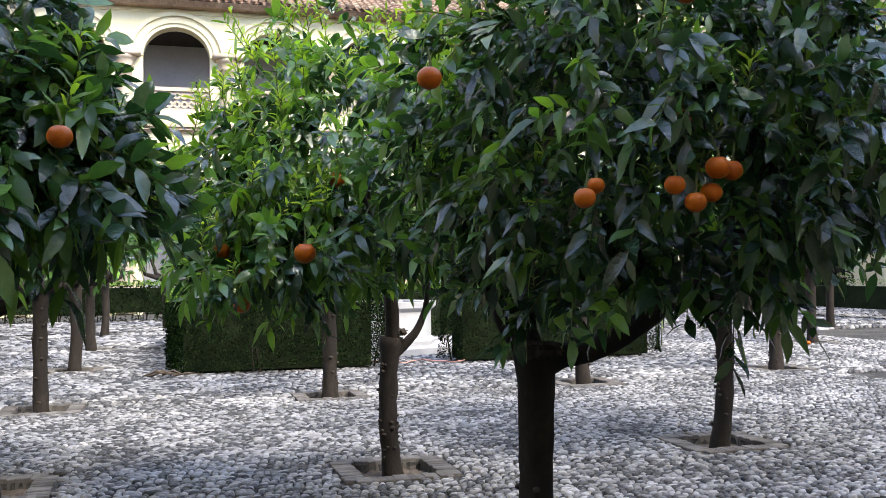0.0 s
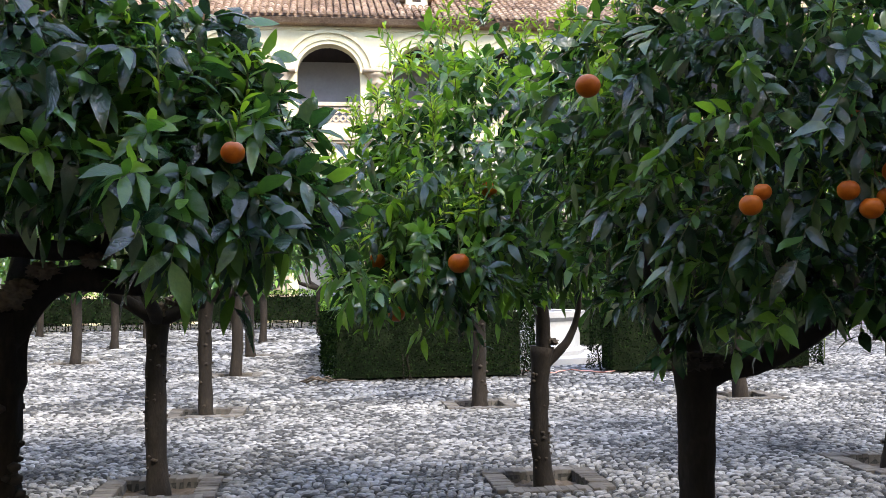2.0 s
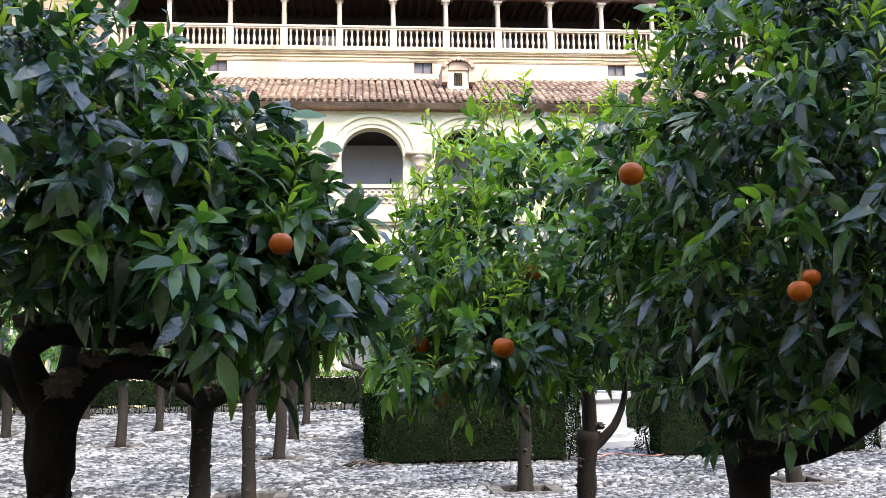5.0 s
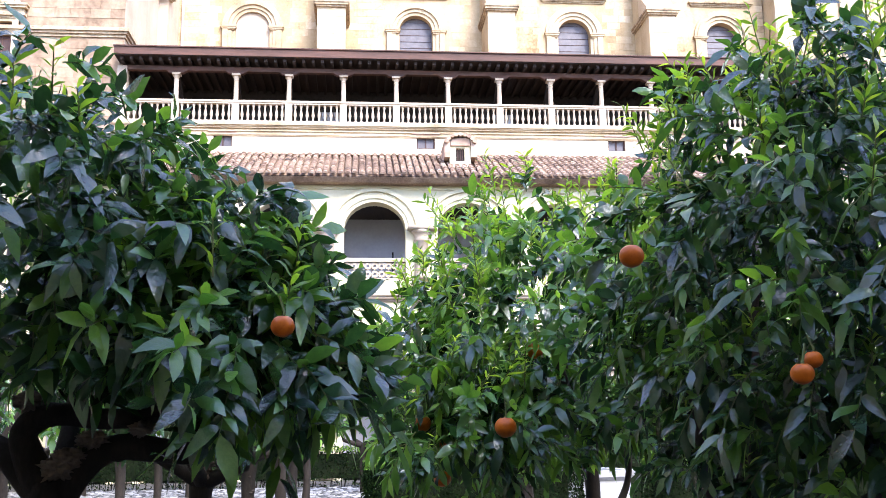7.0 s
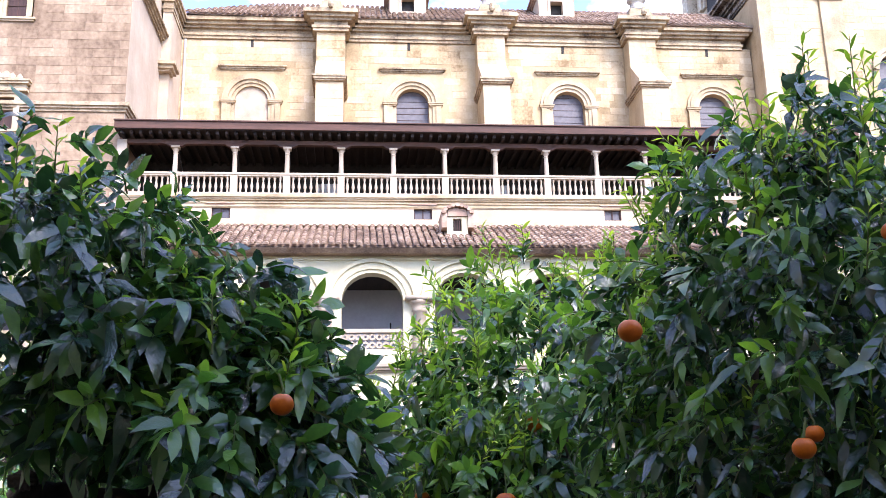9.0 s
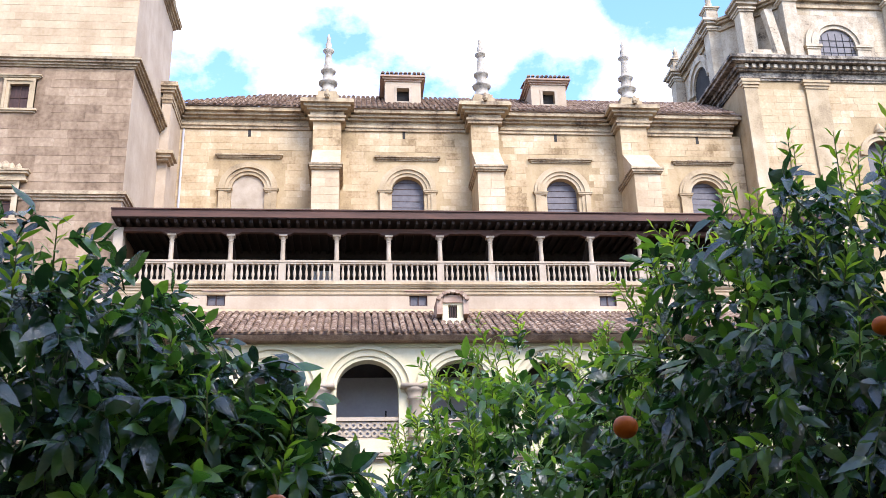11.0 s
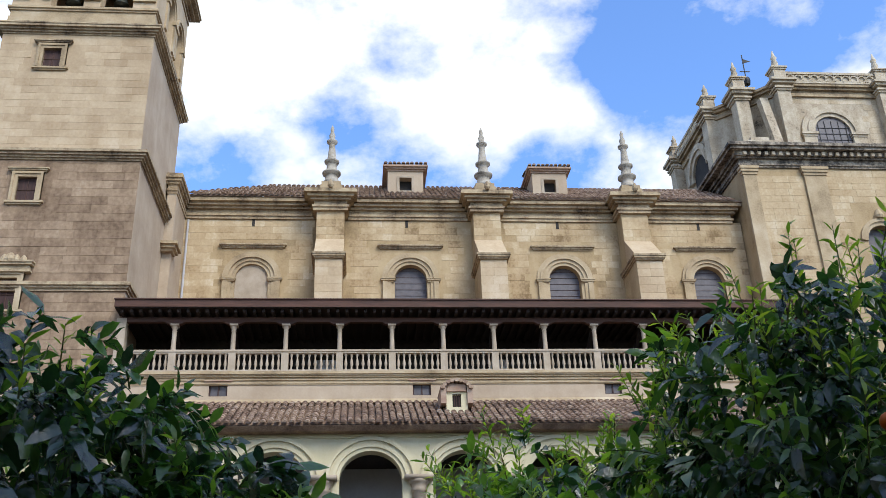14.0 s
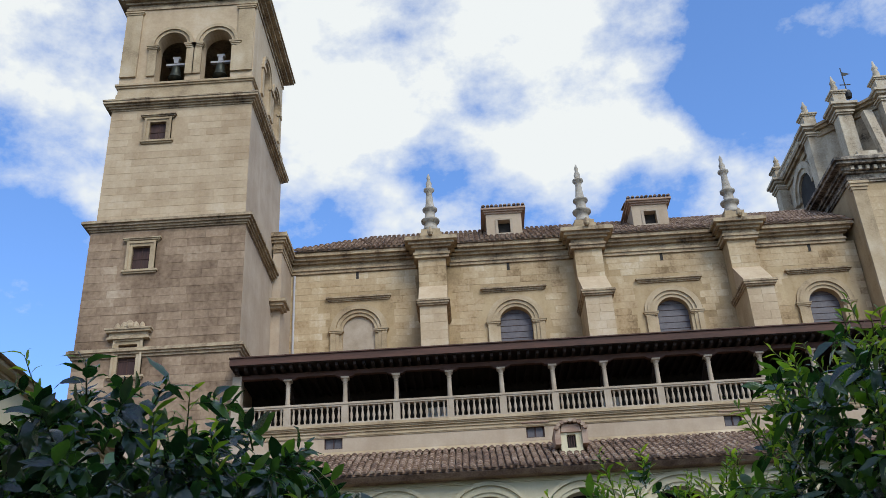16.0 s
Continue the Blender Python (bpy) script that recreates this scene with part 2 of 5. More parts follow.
COBBLE = material("river_pebble", ((0.48, (0.03, 0.03, 0.032)), (0.68, (0.15, 0.149, 0.15)), (0.86, (0.275, 0.27, 0.268)), (1.0, (0.40, 0.394, 0.388))), 0.55, 0.9, 40.0, 0.25, 0.004, 0.3, "island", spec=0.35, vary=0.5)
BEDDING = material("cobble_bedding", ((0.3, (0.016, 0.015, 0.014)), (0.5, (0.035, 0.034, 0.032)), (0.7, (0.08, 0.078, 0.074))), 0.9, 1.0, 16.0, 0.7, 0.03, 0.9)
SOIL = material("damp_soil", ((0.3, (0.045, 0.035, 0.027)), (0.7, (0.11, 0.085, 0.062))), 0.95, 4.0, 30.0, 0.8, 0.02)
KERB_BRICK = material("worn_kerb_brick", ((0.2, (0.045, 0.04, 0.036)), (0.5, (0.095, 0.086, 0.078)), (0.8, (0.17, 0.157, 0.145))), 0.9, 3.0, 30.0, 0.5, 0.01, 0.3, "object")
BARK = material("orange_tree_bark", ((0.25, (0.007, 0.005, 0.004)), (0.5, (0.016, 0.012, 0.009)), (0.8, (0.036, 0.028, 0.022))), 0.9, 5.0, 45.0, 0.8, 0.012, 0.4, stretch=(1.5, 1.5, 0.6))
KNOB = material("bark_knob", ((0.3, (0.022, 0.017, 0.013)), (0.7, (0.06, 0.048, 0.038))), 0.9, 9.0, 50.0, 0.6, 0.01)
CUT_WOOD = material("weathered_pruning_scar", ((0.3, (0.05, 0.036, 0.026)), (0.7, (0.17, 0.13, 0.10))), 0.9, 9.0, 60.0, 0.8, 0.01)
TWIG = material("green_twig", ((0.3, (0.05, 0.07, 0.022)), (0.7, (0.12, 0.15, 0.045))), 0.7, 8.0, 40.0, 0.2)
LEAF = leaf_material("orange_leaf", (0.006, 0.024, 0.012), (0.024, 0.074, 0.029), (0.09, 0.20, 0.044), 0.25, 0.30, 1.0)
# Lighter copy of the leaf colour for crown parts that catch more sun.
SUNLIT_LEAF = leaf_material("sunlit_leaf", (0.03, 0.088, 0.02), (0.075, 0.175, 0.034), (0.17, 0.32, 0.05), 0.28, 0.42, 0.7)
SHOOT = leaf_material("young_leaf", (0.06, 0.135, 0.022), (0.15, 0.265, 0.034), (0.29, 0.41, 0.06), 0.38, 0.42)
# Hedge sides: leaves near black, their shade put into the colour.
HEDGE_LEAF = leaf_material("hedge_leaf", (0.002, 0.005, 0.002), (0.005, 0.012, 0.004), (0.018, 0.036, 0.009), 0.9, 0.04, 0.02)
# Brighter green paints the sunlight on the hedge tops.
HEDGE_TOP = leaf_material("hedge_lit_top", (0.03, 0.08, 0.012), (0.08, 0.17, 0.025), (0.16, 0.28, 0.04), 0.55, 0.4, 0.3)
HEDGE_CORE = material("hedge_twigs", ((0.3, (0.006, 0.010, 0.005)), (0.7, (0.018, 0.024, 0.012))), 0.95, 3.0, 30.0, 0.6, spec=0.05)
PEEL = material("orange_peel", ((0.3, (0.37, 0.068, 0.002)), (0.7, (0.58, 0.145, 0.004))), 0.42, 14.0, 160.0, 0.5, 0.002, spec=0.3)
HOSE = material("red_hose", ((0.3, (0.48, 0.2, 0.17)), (0.7, (0.6, 0.32, 0.28))), 0.5, 3.0, 20.0, 0.0)


# ---------------------------------------------------------------- building helpers
def mesh_from(name, bm, mat, smooth=False):
    me = bpy.data.meshes.new(name)
    bmesh.ops.recalc_face_normals(bm, faces=bm.faces)
    bm.to_mesh(me)
    bm.free()
    me.materials.append(mat)
    if smooth:
        me.shade_smooth()
    return me


def part(name, bm, mat, parent=None, label="", smooth=False):
    """Links a bmesh as one mesh object under a thing or a part."""
    ob = new(name, mesh_from(name, bm, mat, smooth))
    ob.parent = parent
    if label:
        tagged(ob, label)
    return ob


def thing(name, at, label, category, group="", kind=""):
    ob = new(name)
    ob.location = at
    ob.empty_display_size = 0.2
    return tagged(ob, label, category, group, kind)


def under(child, parent):
    """Makes child a part of parent without moving it."""
    child.parent = parent
    child.matrix_parent_inverse = Matrix.Translation(parent.location).inverted() if parent.type == "EMPTY" else Matrix.Identity(4)
    return child


def wpart(name, bm, mat, parent, label="", smooth=False):
    """A part whose mesh is given in world coordinates."""
    return under(part(name, bm, mat, None, label, smooth), parent)


def bx(bm, x0, x1, y0, y1, z0, z1):
    v = [bm.verts.new(p) for p in ((x0, y0, z0), (x1, y0, z0), (x1, y1, z0), (x0, y1, z0), (x0, y0, z1), (x1, y0, z1), (x1, y1, z1), (x0, y1, z1))]
    for f in ((0, 3, 2, 1), (4, 5, 6, 7), (0, 1, 5, 4), (1, 2, 6, 5), (2, 3, 7, 6), (3, 0, 4, 7)):
        bm.faces.new([v[i] for i in f])
    return bm


def box(*a):
    return bx(bmesh.new(), *a)


def prism(bm, poly, y0, y1):
    """A polygon in x and z, drawn out from y0 to y1."""
    a = [bm.verts.new((x, y0, z)) for x, z in poly]
    b = [bm.verts.new((x, y1, z)) for x, z in poly]
    bm.faces.new(a)
    bm.faces.new(b[::-1])
    for i in range(len(poly)):
        j = (i + 1) % len(poly)
        bm.faces.new((a[i], b[i], b[j], a[j]))
    return bm


def prism_x(bm, poly, x0, x1):
    """A polygon in y and z, drawn out from x0 to x1."""
    a = [bm.verts.new((x0, y, z)) for y, z in poly]
    b = [bm.verts.new((x1, y, z)) for y, z in poly]
    bm.faces.new(a)
    bm.faces.new(b[::-1])
    for i in range(len(poly)):
        j = (i + 1) % len(poly)
        bm.faces.new((a[i], b[i], b[j], a[j]))
    return bm


def steps(bm, x0, x1, y0, y1, z, profile):
    """A moulding round a block in one piece: courses of (height, projection), upwards from z."""
    rings = []
    for h, p in profile:
        for zz in (z, z + h):
            rings.append([bm.verts.new(c) for c in ((x0 - p, y0 - p, zz), (x1 + p, y0 - p, zz), (x1 + p, y1 + p, zz), (x0 - p, y1 + p, zz))])
        z += h
    for a, b in zip(rings, rings[1:]):
        for k in range(4):
            bm.faces.new((a[k], a[(k + 1) % 4], b[(k + 1) % 4], b[k]))
    bm.faces.new(rings[0][::-1])
    bm.faces.new(rings[-1])
    return bm


def lathe(bm, cx, cy, profile, n=12):
    rings = []
    for r, z in profile:
        rings.append([bm.verts.new((cx + r * math.cos(2 * math.pi * k / n), cy + r * math.sin(2 * math.pi * k / n), z)) for k in range(n)])
    for a, b in zip(rings, rings[1:]):
        for k in range(n):
            bm.faces.new((a[k], a[(k + 1) % n], b[(k + 1) % n], b[k]))
    bm.faces.new(rings[0][::-1])
    bm.faces.new(rings[-1])
    return bm


def arch_pts(cx, zs, hw, rise, n=14):
    return [(cx - hw * math.cos(math.pi * k / n), zs + rise * math.sin(math.pi * k / n)) for k in range(n + 1)]


def arch_wall(bm, x0, x1, z0, z1, y0, y1, openings):
    """A wall with arched openings right through it: (centre, half width, sill, springing, rise)."""
    at = x0
    for cx, hw, sill, zs, rise in sorted(openings):
        bx(bm, at, cx - hw, y0, y1, z0, z1)
        if sill > z0:
            bx(bm, cx - hw, cx + hw, y0, y1, z0, sill)
        pts = arch_pts(cx, zs, hw, rise)
        for (xa, za), (xb, zb) in zip(pts, pts[1:]):
            prism(bm, ((xa, za), (xb, zb), (xb, z1), (xa, z1)), y0, y1)
        at = cx + hw
    bx(bm, at, x1, y0, y1, z0, z1)
    return bm


def archivolt(bm, cx, zs, hw, rise, courses, y, n=18, axis="y"):
    """A stepped arch moulding swept round an opening in one piece; courses of (width, projection) from the opening outwards.
    axis 'y': on a wall that looks towards -y at y; '-x' and 'x': on a wall at x = y that looks that way, with cx along y."""
    prof, g = [], 0.0
    prof.append((0.0, -0.05))
    for w, d in courses:
        prof += [(g, d), (g + w, d)]
        g += w
    prof.append((g, -0.05))
    rings = []
    for k in range(n + 1):
        a = math.pi * k / n
        ring = []
        for o, d in prof:
            u, z = cx - (hw + o) * math.cos(a), zs + (rise + o) * math.sin(a)
            ring.append(bm.verts.new((u, y - d, z) if axis == "y" else (y - d, u, z) if axis == "-x" else (y + d, u, z)))
        rings.append(ring)
    m = len(prof)
    for a, b in zip(rings, rings[1:]):
        for k in range(m):
            bm.faces.new((a[k], a[(k + 1) % m], b[(k + 1) % m], b[k]))
    bm.faces.new(rings[0])
    bm.faces.new(rings[-1][::-1])
    return bm


def arch_fill(cx, z0, zs, hw, rise, y0, y1):
    return prism(bmesh.new(), [(cx - hw, z0)] + arch_pts(cx, zs, hw, rise) + [(cx + hw, z0)], y0, y1)


STONE_BLOCK = None


def ashlar_blocks(parent, x0, x1, z0, z1, y, mat, course=0.46, length=0.95, clear=(), seed=1, axis="y", proud=0.011):
    """Coursed stones on a wall face, each a little proud of the bed; clear: rectangles (x0, x1, z0, z1) left free."""
    global STONE_BLOCK
    rnd = random.Random(seed)
    if STONE_BLOCK is None:
        STONE_BLOCK = {}
    if mat.name not in STONE_BLOCK:
        bm = bmesh.new()
        bmesh.ops.create_cube(bm, size=1.0)
        for v in bm.verts:
            if v.co.y < 0:
                v.co.x *= 0.994
                v.co.z *= 0.988
        STONE_BLOCK[mat.name] = mesh_from("stone", bm, mat)
    me = STONE_BLOCK[mat.name]
    z = z0
    rows = max(1, round((z1 - z0) / course))
    ch = (z1 - z0) / rows
    for r in range(rows):
        x = x0
        while x < x1 - 0.05:
            w = length * rnd.uniform(0.6, 1.35)
            if x + w > x1 - 0.3:
                w = x1 - x
            if not any(x + w > a + 0.02 and x < b - 0.02 and z + ch > c + 0.02 and z < d - 0.02 for a, b, c, d in clear):
                ob = new("stone", me)
                d = proud + rnd.uniform(-0.005, 0.006)
                if axis == "y":
                    ob.location, ob.scale = (x + w / 2, y - d / 2 + 0.01, z + ch / 2), (w - 0.009, d + 0.02, ch - 0.008)
                else:
                    ob.location, ob.scale = (y + d / 2 - 0.01, x + w / 2, z + ch / 2), (d + 0.02, w - 0.009, ch - 0.008)
                under(ob, parent)
            x += w
        z += ch

# ---------------------------------------------------------------- ground
def ground_sheet():
    bm = bmesh.new()
    n = 60
    vs = {}
    for i in range(n + 1):
        for j in range(n + 1):
            x, y = -400 + 800 * i / n, -400 + 800 * j / n
            vs[i, j] = bm.verts.new((x, y, -0.19))
    for i in range(n):
        for j in range(n):
            bm.faces.new((vs[i, j], vs[i + 1, j], vs[i + 1, j + 1], vs[i, j + 1]))
    tagged(part("ground", bm, BEDDING), "grey mortar bed of the cobbled courtyard floor", "ground", kind="structure")


ground_sheet()

# rows of the orange grove: trunk places
GROVE = [
    # x, y, trunk radius, fork height, crown middle (x, y, z), crown radii (level, upright), leaves, seed
    (-1.06, 4.15, 0.074, 1.46, (-1.40, 4.10, 2.24), (1.05, 0.86), 13500, 11),
    (1.62, 4.30, 0.080, 1.24, (2.24, 4.25, 2.24), (1.16, 1.12), 19000, 12),
    (-1.18, 8.42, 0.085, 1.35, (-1.20, 8.30, 2.30), (1.12, 1.00), 6500, 13),
    (1.90, 8.20, 0.080, 1.02, (1.26, 6.60, 2.24), (1.02, 0.94), 9800, 14),
    (5.04, 8.40, 0.085, 1.40, (5.10, 8.10, 2.70), (1.60, 1.20), 6500, 15),
    (-4.75, 8.40, 0.085, 1.45, (-4.60, 8.40, 2.55), (1.65, 1.15), 4200, 48),
    (-4.95, 13.10, 0.095, 1.45, (-4.80, 13.0, 2.60), (1.65, 1.20), 3000, 49),
    (-1.31, 12.97, 0.090, 1.45, (-1.31, 12.9, 2.60), (1.50, 1.20), 3200, 16),
    (2.19, 13.07, 0.100, 1.45, (2.20, 13.0, 2.60), (1.50, 1.15), 3200, 17),
    (5.88, 13.25, 0.100, 1.45, (5.88, 13.2, 2.70), (1.60, 1.25), 2600, 18),
    (9.51, 13.88, 0.110, 1.45, (9.51, 13.8, 2.80), (1.70, 1.30), 2600, 19),
    (-1.36, 18.00, 0.110, 1.45, (-1.36, 18.0, 2.60), (1.55, 1.20), 2000, 20),
    (-1.38, 22.50, 0.110, 1.45, (-1.38, 22.5, 2.70), (1.55, 1.20), 1700, 21),
    (-1.40, 27.40, 0.110, 1.45, (-1.40, 27.4, 2.70), (1.55, 1.20), 1500, 22),
    (-4.90, 21.40, 0.110, 1.45, (-4.90, 21.4, 2.80), (1.70, 1.30), 1900, 23),
    (-5.00, 25.85, 0.110, 1.45, (-5.00, 25.8, 2.80), (1.70, 1.30), 1700, 24),
    (-8.30, 24.60, 0.120, 1.45, (-8.30, 24.6, 2.80), (1.70, 1.30), 1700, 25),
    (-8.60, 32.50, 0.120, 1.45, (-8.60, 32.5, 2.80), (1.70, 1.30), 1400, 26),
    (2.60, 29.5, 0.110, 1.45, (2.60, 29.5, 3.00), (1.80, 1.60), 2200, 31),
    (0.20, 31.5, 0.110, 1.45, (0.20, 31.5, 3.10), (1.80, 1.70), 2200, 32),
    (-5.00, 30.60, 0.110, 1.45, (-5.00, 30.60, 2.90), (1.75, 1.45), 1700, 40),
    (-8.60, 28.60, 0.110, 1.45, (-8.60, 28.60, 2.90), (1.75, 1.45), 1700, 41),
    (6.20, 28.00, 0.110, 1.45, (6.20, 28.00, 2.90), (1.75, 1.45), 1700, 42),
    (9.70, 29.00, 0.110, 1.45, (9.70, 29.00, 2.90), (1.75, 1.45), 1700, 43),
    (12.90, 28.40, 0.110, 1.45, (12.90, 28.40, 2.90), (1.75, 1.45), 1700, 44),
    (10.40, 22.80, 0.110, 1.45, (10.40, 22.80, 2.90), (1.75, 1.45), 1700, 45),
    (-12.00, 26.80, 0.110, 1.45, (-12.00, 26.80, 2.90), (1.75, 1.45), 1700, 46),
    (-11.60, 33.00, 0.110, 1.45, (-11.60, 33.00, 2.90), (1.75, 1.45), 1700, 47),
    (13.47, 18.25, 0.110, 1.45, (13.47, 18.2, 2.80), (1.70, 1.30), 1900, 27),
    (17.26, 22.50, 0.110, 1.45, (17.26, 22.5, 2.80), (1.70, 1.30), 1700, 28),
    (14.06, 23.27, 0.110, 1.45, (14.06, 23.2, 2.80), (1.70, 1.30), 1500, 29),
    (18.45, 28.06, 0.120, 1.45, (18.45, 28.0, 2.80), (1.70, 1.30), 1500, 30),
]
PIT = 0.30  # half width of the planting pits


def paving_bed():
    """The mortar bed of the cobbles, with a square hole at each tree."""
    xs = sorted({-24.0, 30.0} | {t[0] - PIT for t in GROVE} | {t[0] + PIT for t in GROVE})
    ys = sorted({-3.0, 41.9} | {t[1] - PIT for t in GROVE} | {t[1] + PIT for t in GROVE})
    bm = bmesh.new()
    for x0, x1 in zip(xs, xs[1:]):
        for y0, y1 in zip(ys, ys[1:]):
            mx, my = (x0 + x1) / 2, (y0 + y1) / 2
            if not any(abs(mx - t[0]) < PIT and abs(my - t[1]) < PIT for t in GROVE):
                bx(bm, x0, x1, y0, y1, -0.185, -0.054)
    tagged(part("pavement", bm, BEDDING), "mortar bed under the courtyard cobbles", "pavement", kind="structure")


paving_bed()


# ---------------------------------------------------------------- church tower
def framed_window(parent, cx, z0, z1, hw, y, hood, deep=0.35):
    """A square window with a moulded frame and a closed dark shutter; the reveal is built as jambs in front of the wall."""
    w = under(part("window", box(cx - hw, cx + hw, y + 0.1, y + 0.16, z0, z1), SHUTTER, None, "dark wooden shutter in a stone frame"), parent)
    bm = bmesh.new()
    f = 0.30
    for d, g in ((0.14, 0.0), (0.20, 0.17)):
        bx(bm, cx - hw - f, cx - hw - g, y - d, y + 0.05, z0 - 0.02, z1 + f)
        bx(bm, cx + hw + g, cx + hw + f, y - d, y + 0.05, z0 - 0.02, z1 + f)
        bx(bm, cx - hw - g, cx + hw + g, y - d + 0.004, y + 0.05, z1 + g, z1 + f - 0.004)
    wpart("window_frame", bm, DRESSED, parent)
    bm = bmesh.new()
    steps(bm, cx - hw - f, cx + hw + f, y, y + 0.05, z1 + f, ((0.07, 0.12), (0.08, 0.2), (0.06, 0.26)) if hood else ((0.05, 0.10),))
    wpart("hood_moulding", bm, WEATHERED, parent)
    bm = steps(bmesh.new(), cx - hw - f, cx + hw + f, y, y + 0.05, z0 - 0.22, ((0.09, 0.10), (0.11, 0.18)))
    wpart("window_sill", bm, DRESSED, parent)
    bm = bmesh.new()
    bx(bm, cx - 0.02, cx + 0.02, y + 0.07, y + 0.1, z0, z1)
    bx(bm, cx - hw, cx + hw, y + 0.07, y + 0.1, (z0 + z1) / 2 - 0.02, (z0 + z1) / 2 + 0.02)
    wpart("shutter_bar", bm, DARK_WOOD, parent)
    return w


def tower():
    X0, X1, Y0, Y1 = -20.1, -11.5, 46.0, 55.3
    t = thing("church_tower", (-15.8, 50.6, 0), "tall square stone bell tower with cornices and weathered lower stages", "tower")
    bm = arch_wall(bmesh.new(), X0, X1, -0.1, 21.69, Y0, Y0 + 0.7, [(-17.25, 0.48, 20.0, 21.68, 0.001)])
    arch_wall(bm, X0, X1, 21.69, 28.5, Y0, Y0 + 0.7, [(-17.12, 0.49, 26.05, 27.44, 0.001)])
    bx(bm, X0, X1, Y0 + 0.7, Y1, -0.1, 28.5)
    wpart("lower_stage", bm, TOWER_STONE, t)
    steps_string = steps(bmesh.new(), X0, X1, Y0, Y1, 21.0, ((0.14, 0.08), (0.12, 0.18), (0.16, 0.28), (0.06, 0.2)))
    wpart("string_course", steps_string, WEATHERED, t)
    wpart("cornice", steps(bmesh.new(), X0, X1, Y0, Y1, 28.52, ((0.10, 0.08), (0.12, 0.18), (0.14, 0.30), (0.14, 0.42), (0.06, 0.36))), WEATHERED, t)
    a, b, c, d = X0 + 0.15, X1 - 0.12, Y0 + 0.2, Y1 - 0.1
    bm = arch_wall(bmesh.new(), a, b, 29.0, 36.85, c, c + 0.7, [(-17.05, 0.49, 34.6, 35.84, 0.001)])
    bx(bm, a, b, c + 0.7, d, 29.0, 36.85)
    wpart("upper_stage", bm, TOWER_PALE, t)
    wpart("cornice", steps(bmesh.new(), a, b, c, d, 36.85, ((0.10, 0.06), (0.12, 0.16), (0.12, 0.28), (0.16, 0.42), (0.1, 0.46))), WEATHERED, t)
    # belfry
    e, f, g, h = a + 0.1, b - 0.1, c + 0.15, d - 0.1
    wpart("belfry_plinth", steps(bmesh.new(), e, f, g, h, 37.45, ((0.75, 0.06), (0.45, 0.0), (0.12, 0.08), (0.14, 0.16))), DRESSED, t)
    bells = [(-16.78, 0.92, 38.95, 41.75, 1.0), (-14.0, 0.92, 38.95, 41.75, 1.0)]
    front = arch_wall(bmesh.new(), e, f, 38.9, 44.9, g, g + 0.9, bells)
    wpart("belfry_front_wall", front, TOWER_PALE, t)
    side = arch_wall(bmesh.new(), g + 0.9, h, 38.9, 44.9, -0.9, 0.0, [(50.0, 0.92, 38.95, 41.75, 1.0), (52.9, 0.92, 38.95, 41.75, 1.0)])
    for v in side.verts:
        v.co = Vector((f + v.co.y, v.co.x, v.co.z))
    wpart("belfry_side_wall", side, TOWER_PALE, t)
    bm = bmesh.new()
    bx(bm, e, e + 0.9, g + 0.9, h, 39.2, 44.9)
    bx(bm, e + 0.9, f - 0.9, h - 0.9, h, 39.2, 44.9)
    wpart("belfry_back_wall", bm, TOWER_PALE, t)
    wpart("belfry_floor", box(e + 0.9, f - 0.9, g + 0.9, h - 0.9, 39.0, 39.2), DARK_INSIDE, t)
    wpart("cornice", steps(bmesh.new(), e, f, g, h, 44.75, ((0.2, 0.08), (0.25, 0.0), (0.16, 0.15), (0.2, 0.4), (0.2, 0.68), (0.12, 0.76))), WEATHERED, t)
    wpart("tower_top", steps(bmesh.new(), e + 0.3, f - 0.3, g + 0.3, h - 0.3, 45.9, ((1.1, 0.0), (0.2, 0.15))), DRESSED, t)
    for cx, hw, sill, zs, rise in bells:
        bm = archivolt(bmesh.new(), cx, zs, hw, rise, ((0.2, 0.10), (0.22, 0.2)), g)
        wpart("archivolt", bm, DRESSED, t)
        for s in (-1, 1):
            x = cx + s * (hw + 0.25)
            bm = box(x - 0.25, x + 0.25, g - 0.12, g + 0.05, 39.45, zs - 0.3)
            steps(bm, x - 0.25, x + 0.25, g - 0.12, g + 0.05, zs - 0.3, ((0.1, 0.04), (0.1, 0.09), (0.1, 0.13)))
            wpart("impost_pilaster", bm, DRESSED, t)
    for bm_x in (e + 0.02, f - 1.05):
        bm = bx(bmesh.new(), bm_x, bm_x + 1.0, g - 0.14, g + 0.05, 39.45, 44.3)
        steps(bm, bm_x, bm_x + 1.0, g - 0.14, g + 0.05, 44.3, ((0.12, 0.05), (0.12, 0.1)))
        wpart("corner_pilaster", bm, DRESSED, t)
    for cy in (50.0, 52.9):
        wpart("archivolt", archivolt(bmesh.new(), cy, 41.75, 0.92, 1.0, ((0.2, 0.08), (0.18, 0.16)), f, axis="x"), DRESSED, t)
        for s in (-1, 1):
            y = cy + s * 1.17
            bm = box(f - 0.05, f + 0.12, y - 0.22, y + 0.22, 39.45, 41.45)
            bx(bm, f - 0.05, f + 0.2, y - 0.3, y + 0.3, 41.45, 41.74)
            wpart("impost_pilaster", bm, DRESSED, t)
    for cx in (-16.78, -14.0):
        bm = lathe(bmesh.new(), cx, g + 1.0, ((0.46, 39.95), (0.44, 40.0), (0.36, 40.15), (0.29, 40.45), (0.26, 40.75), (0.18, 40.9), (0.05, 40.95)), 20)
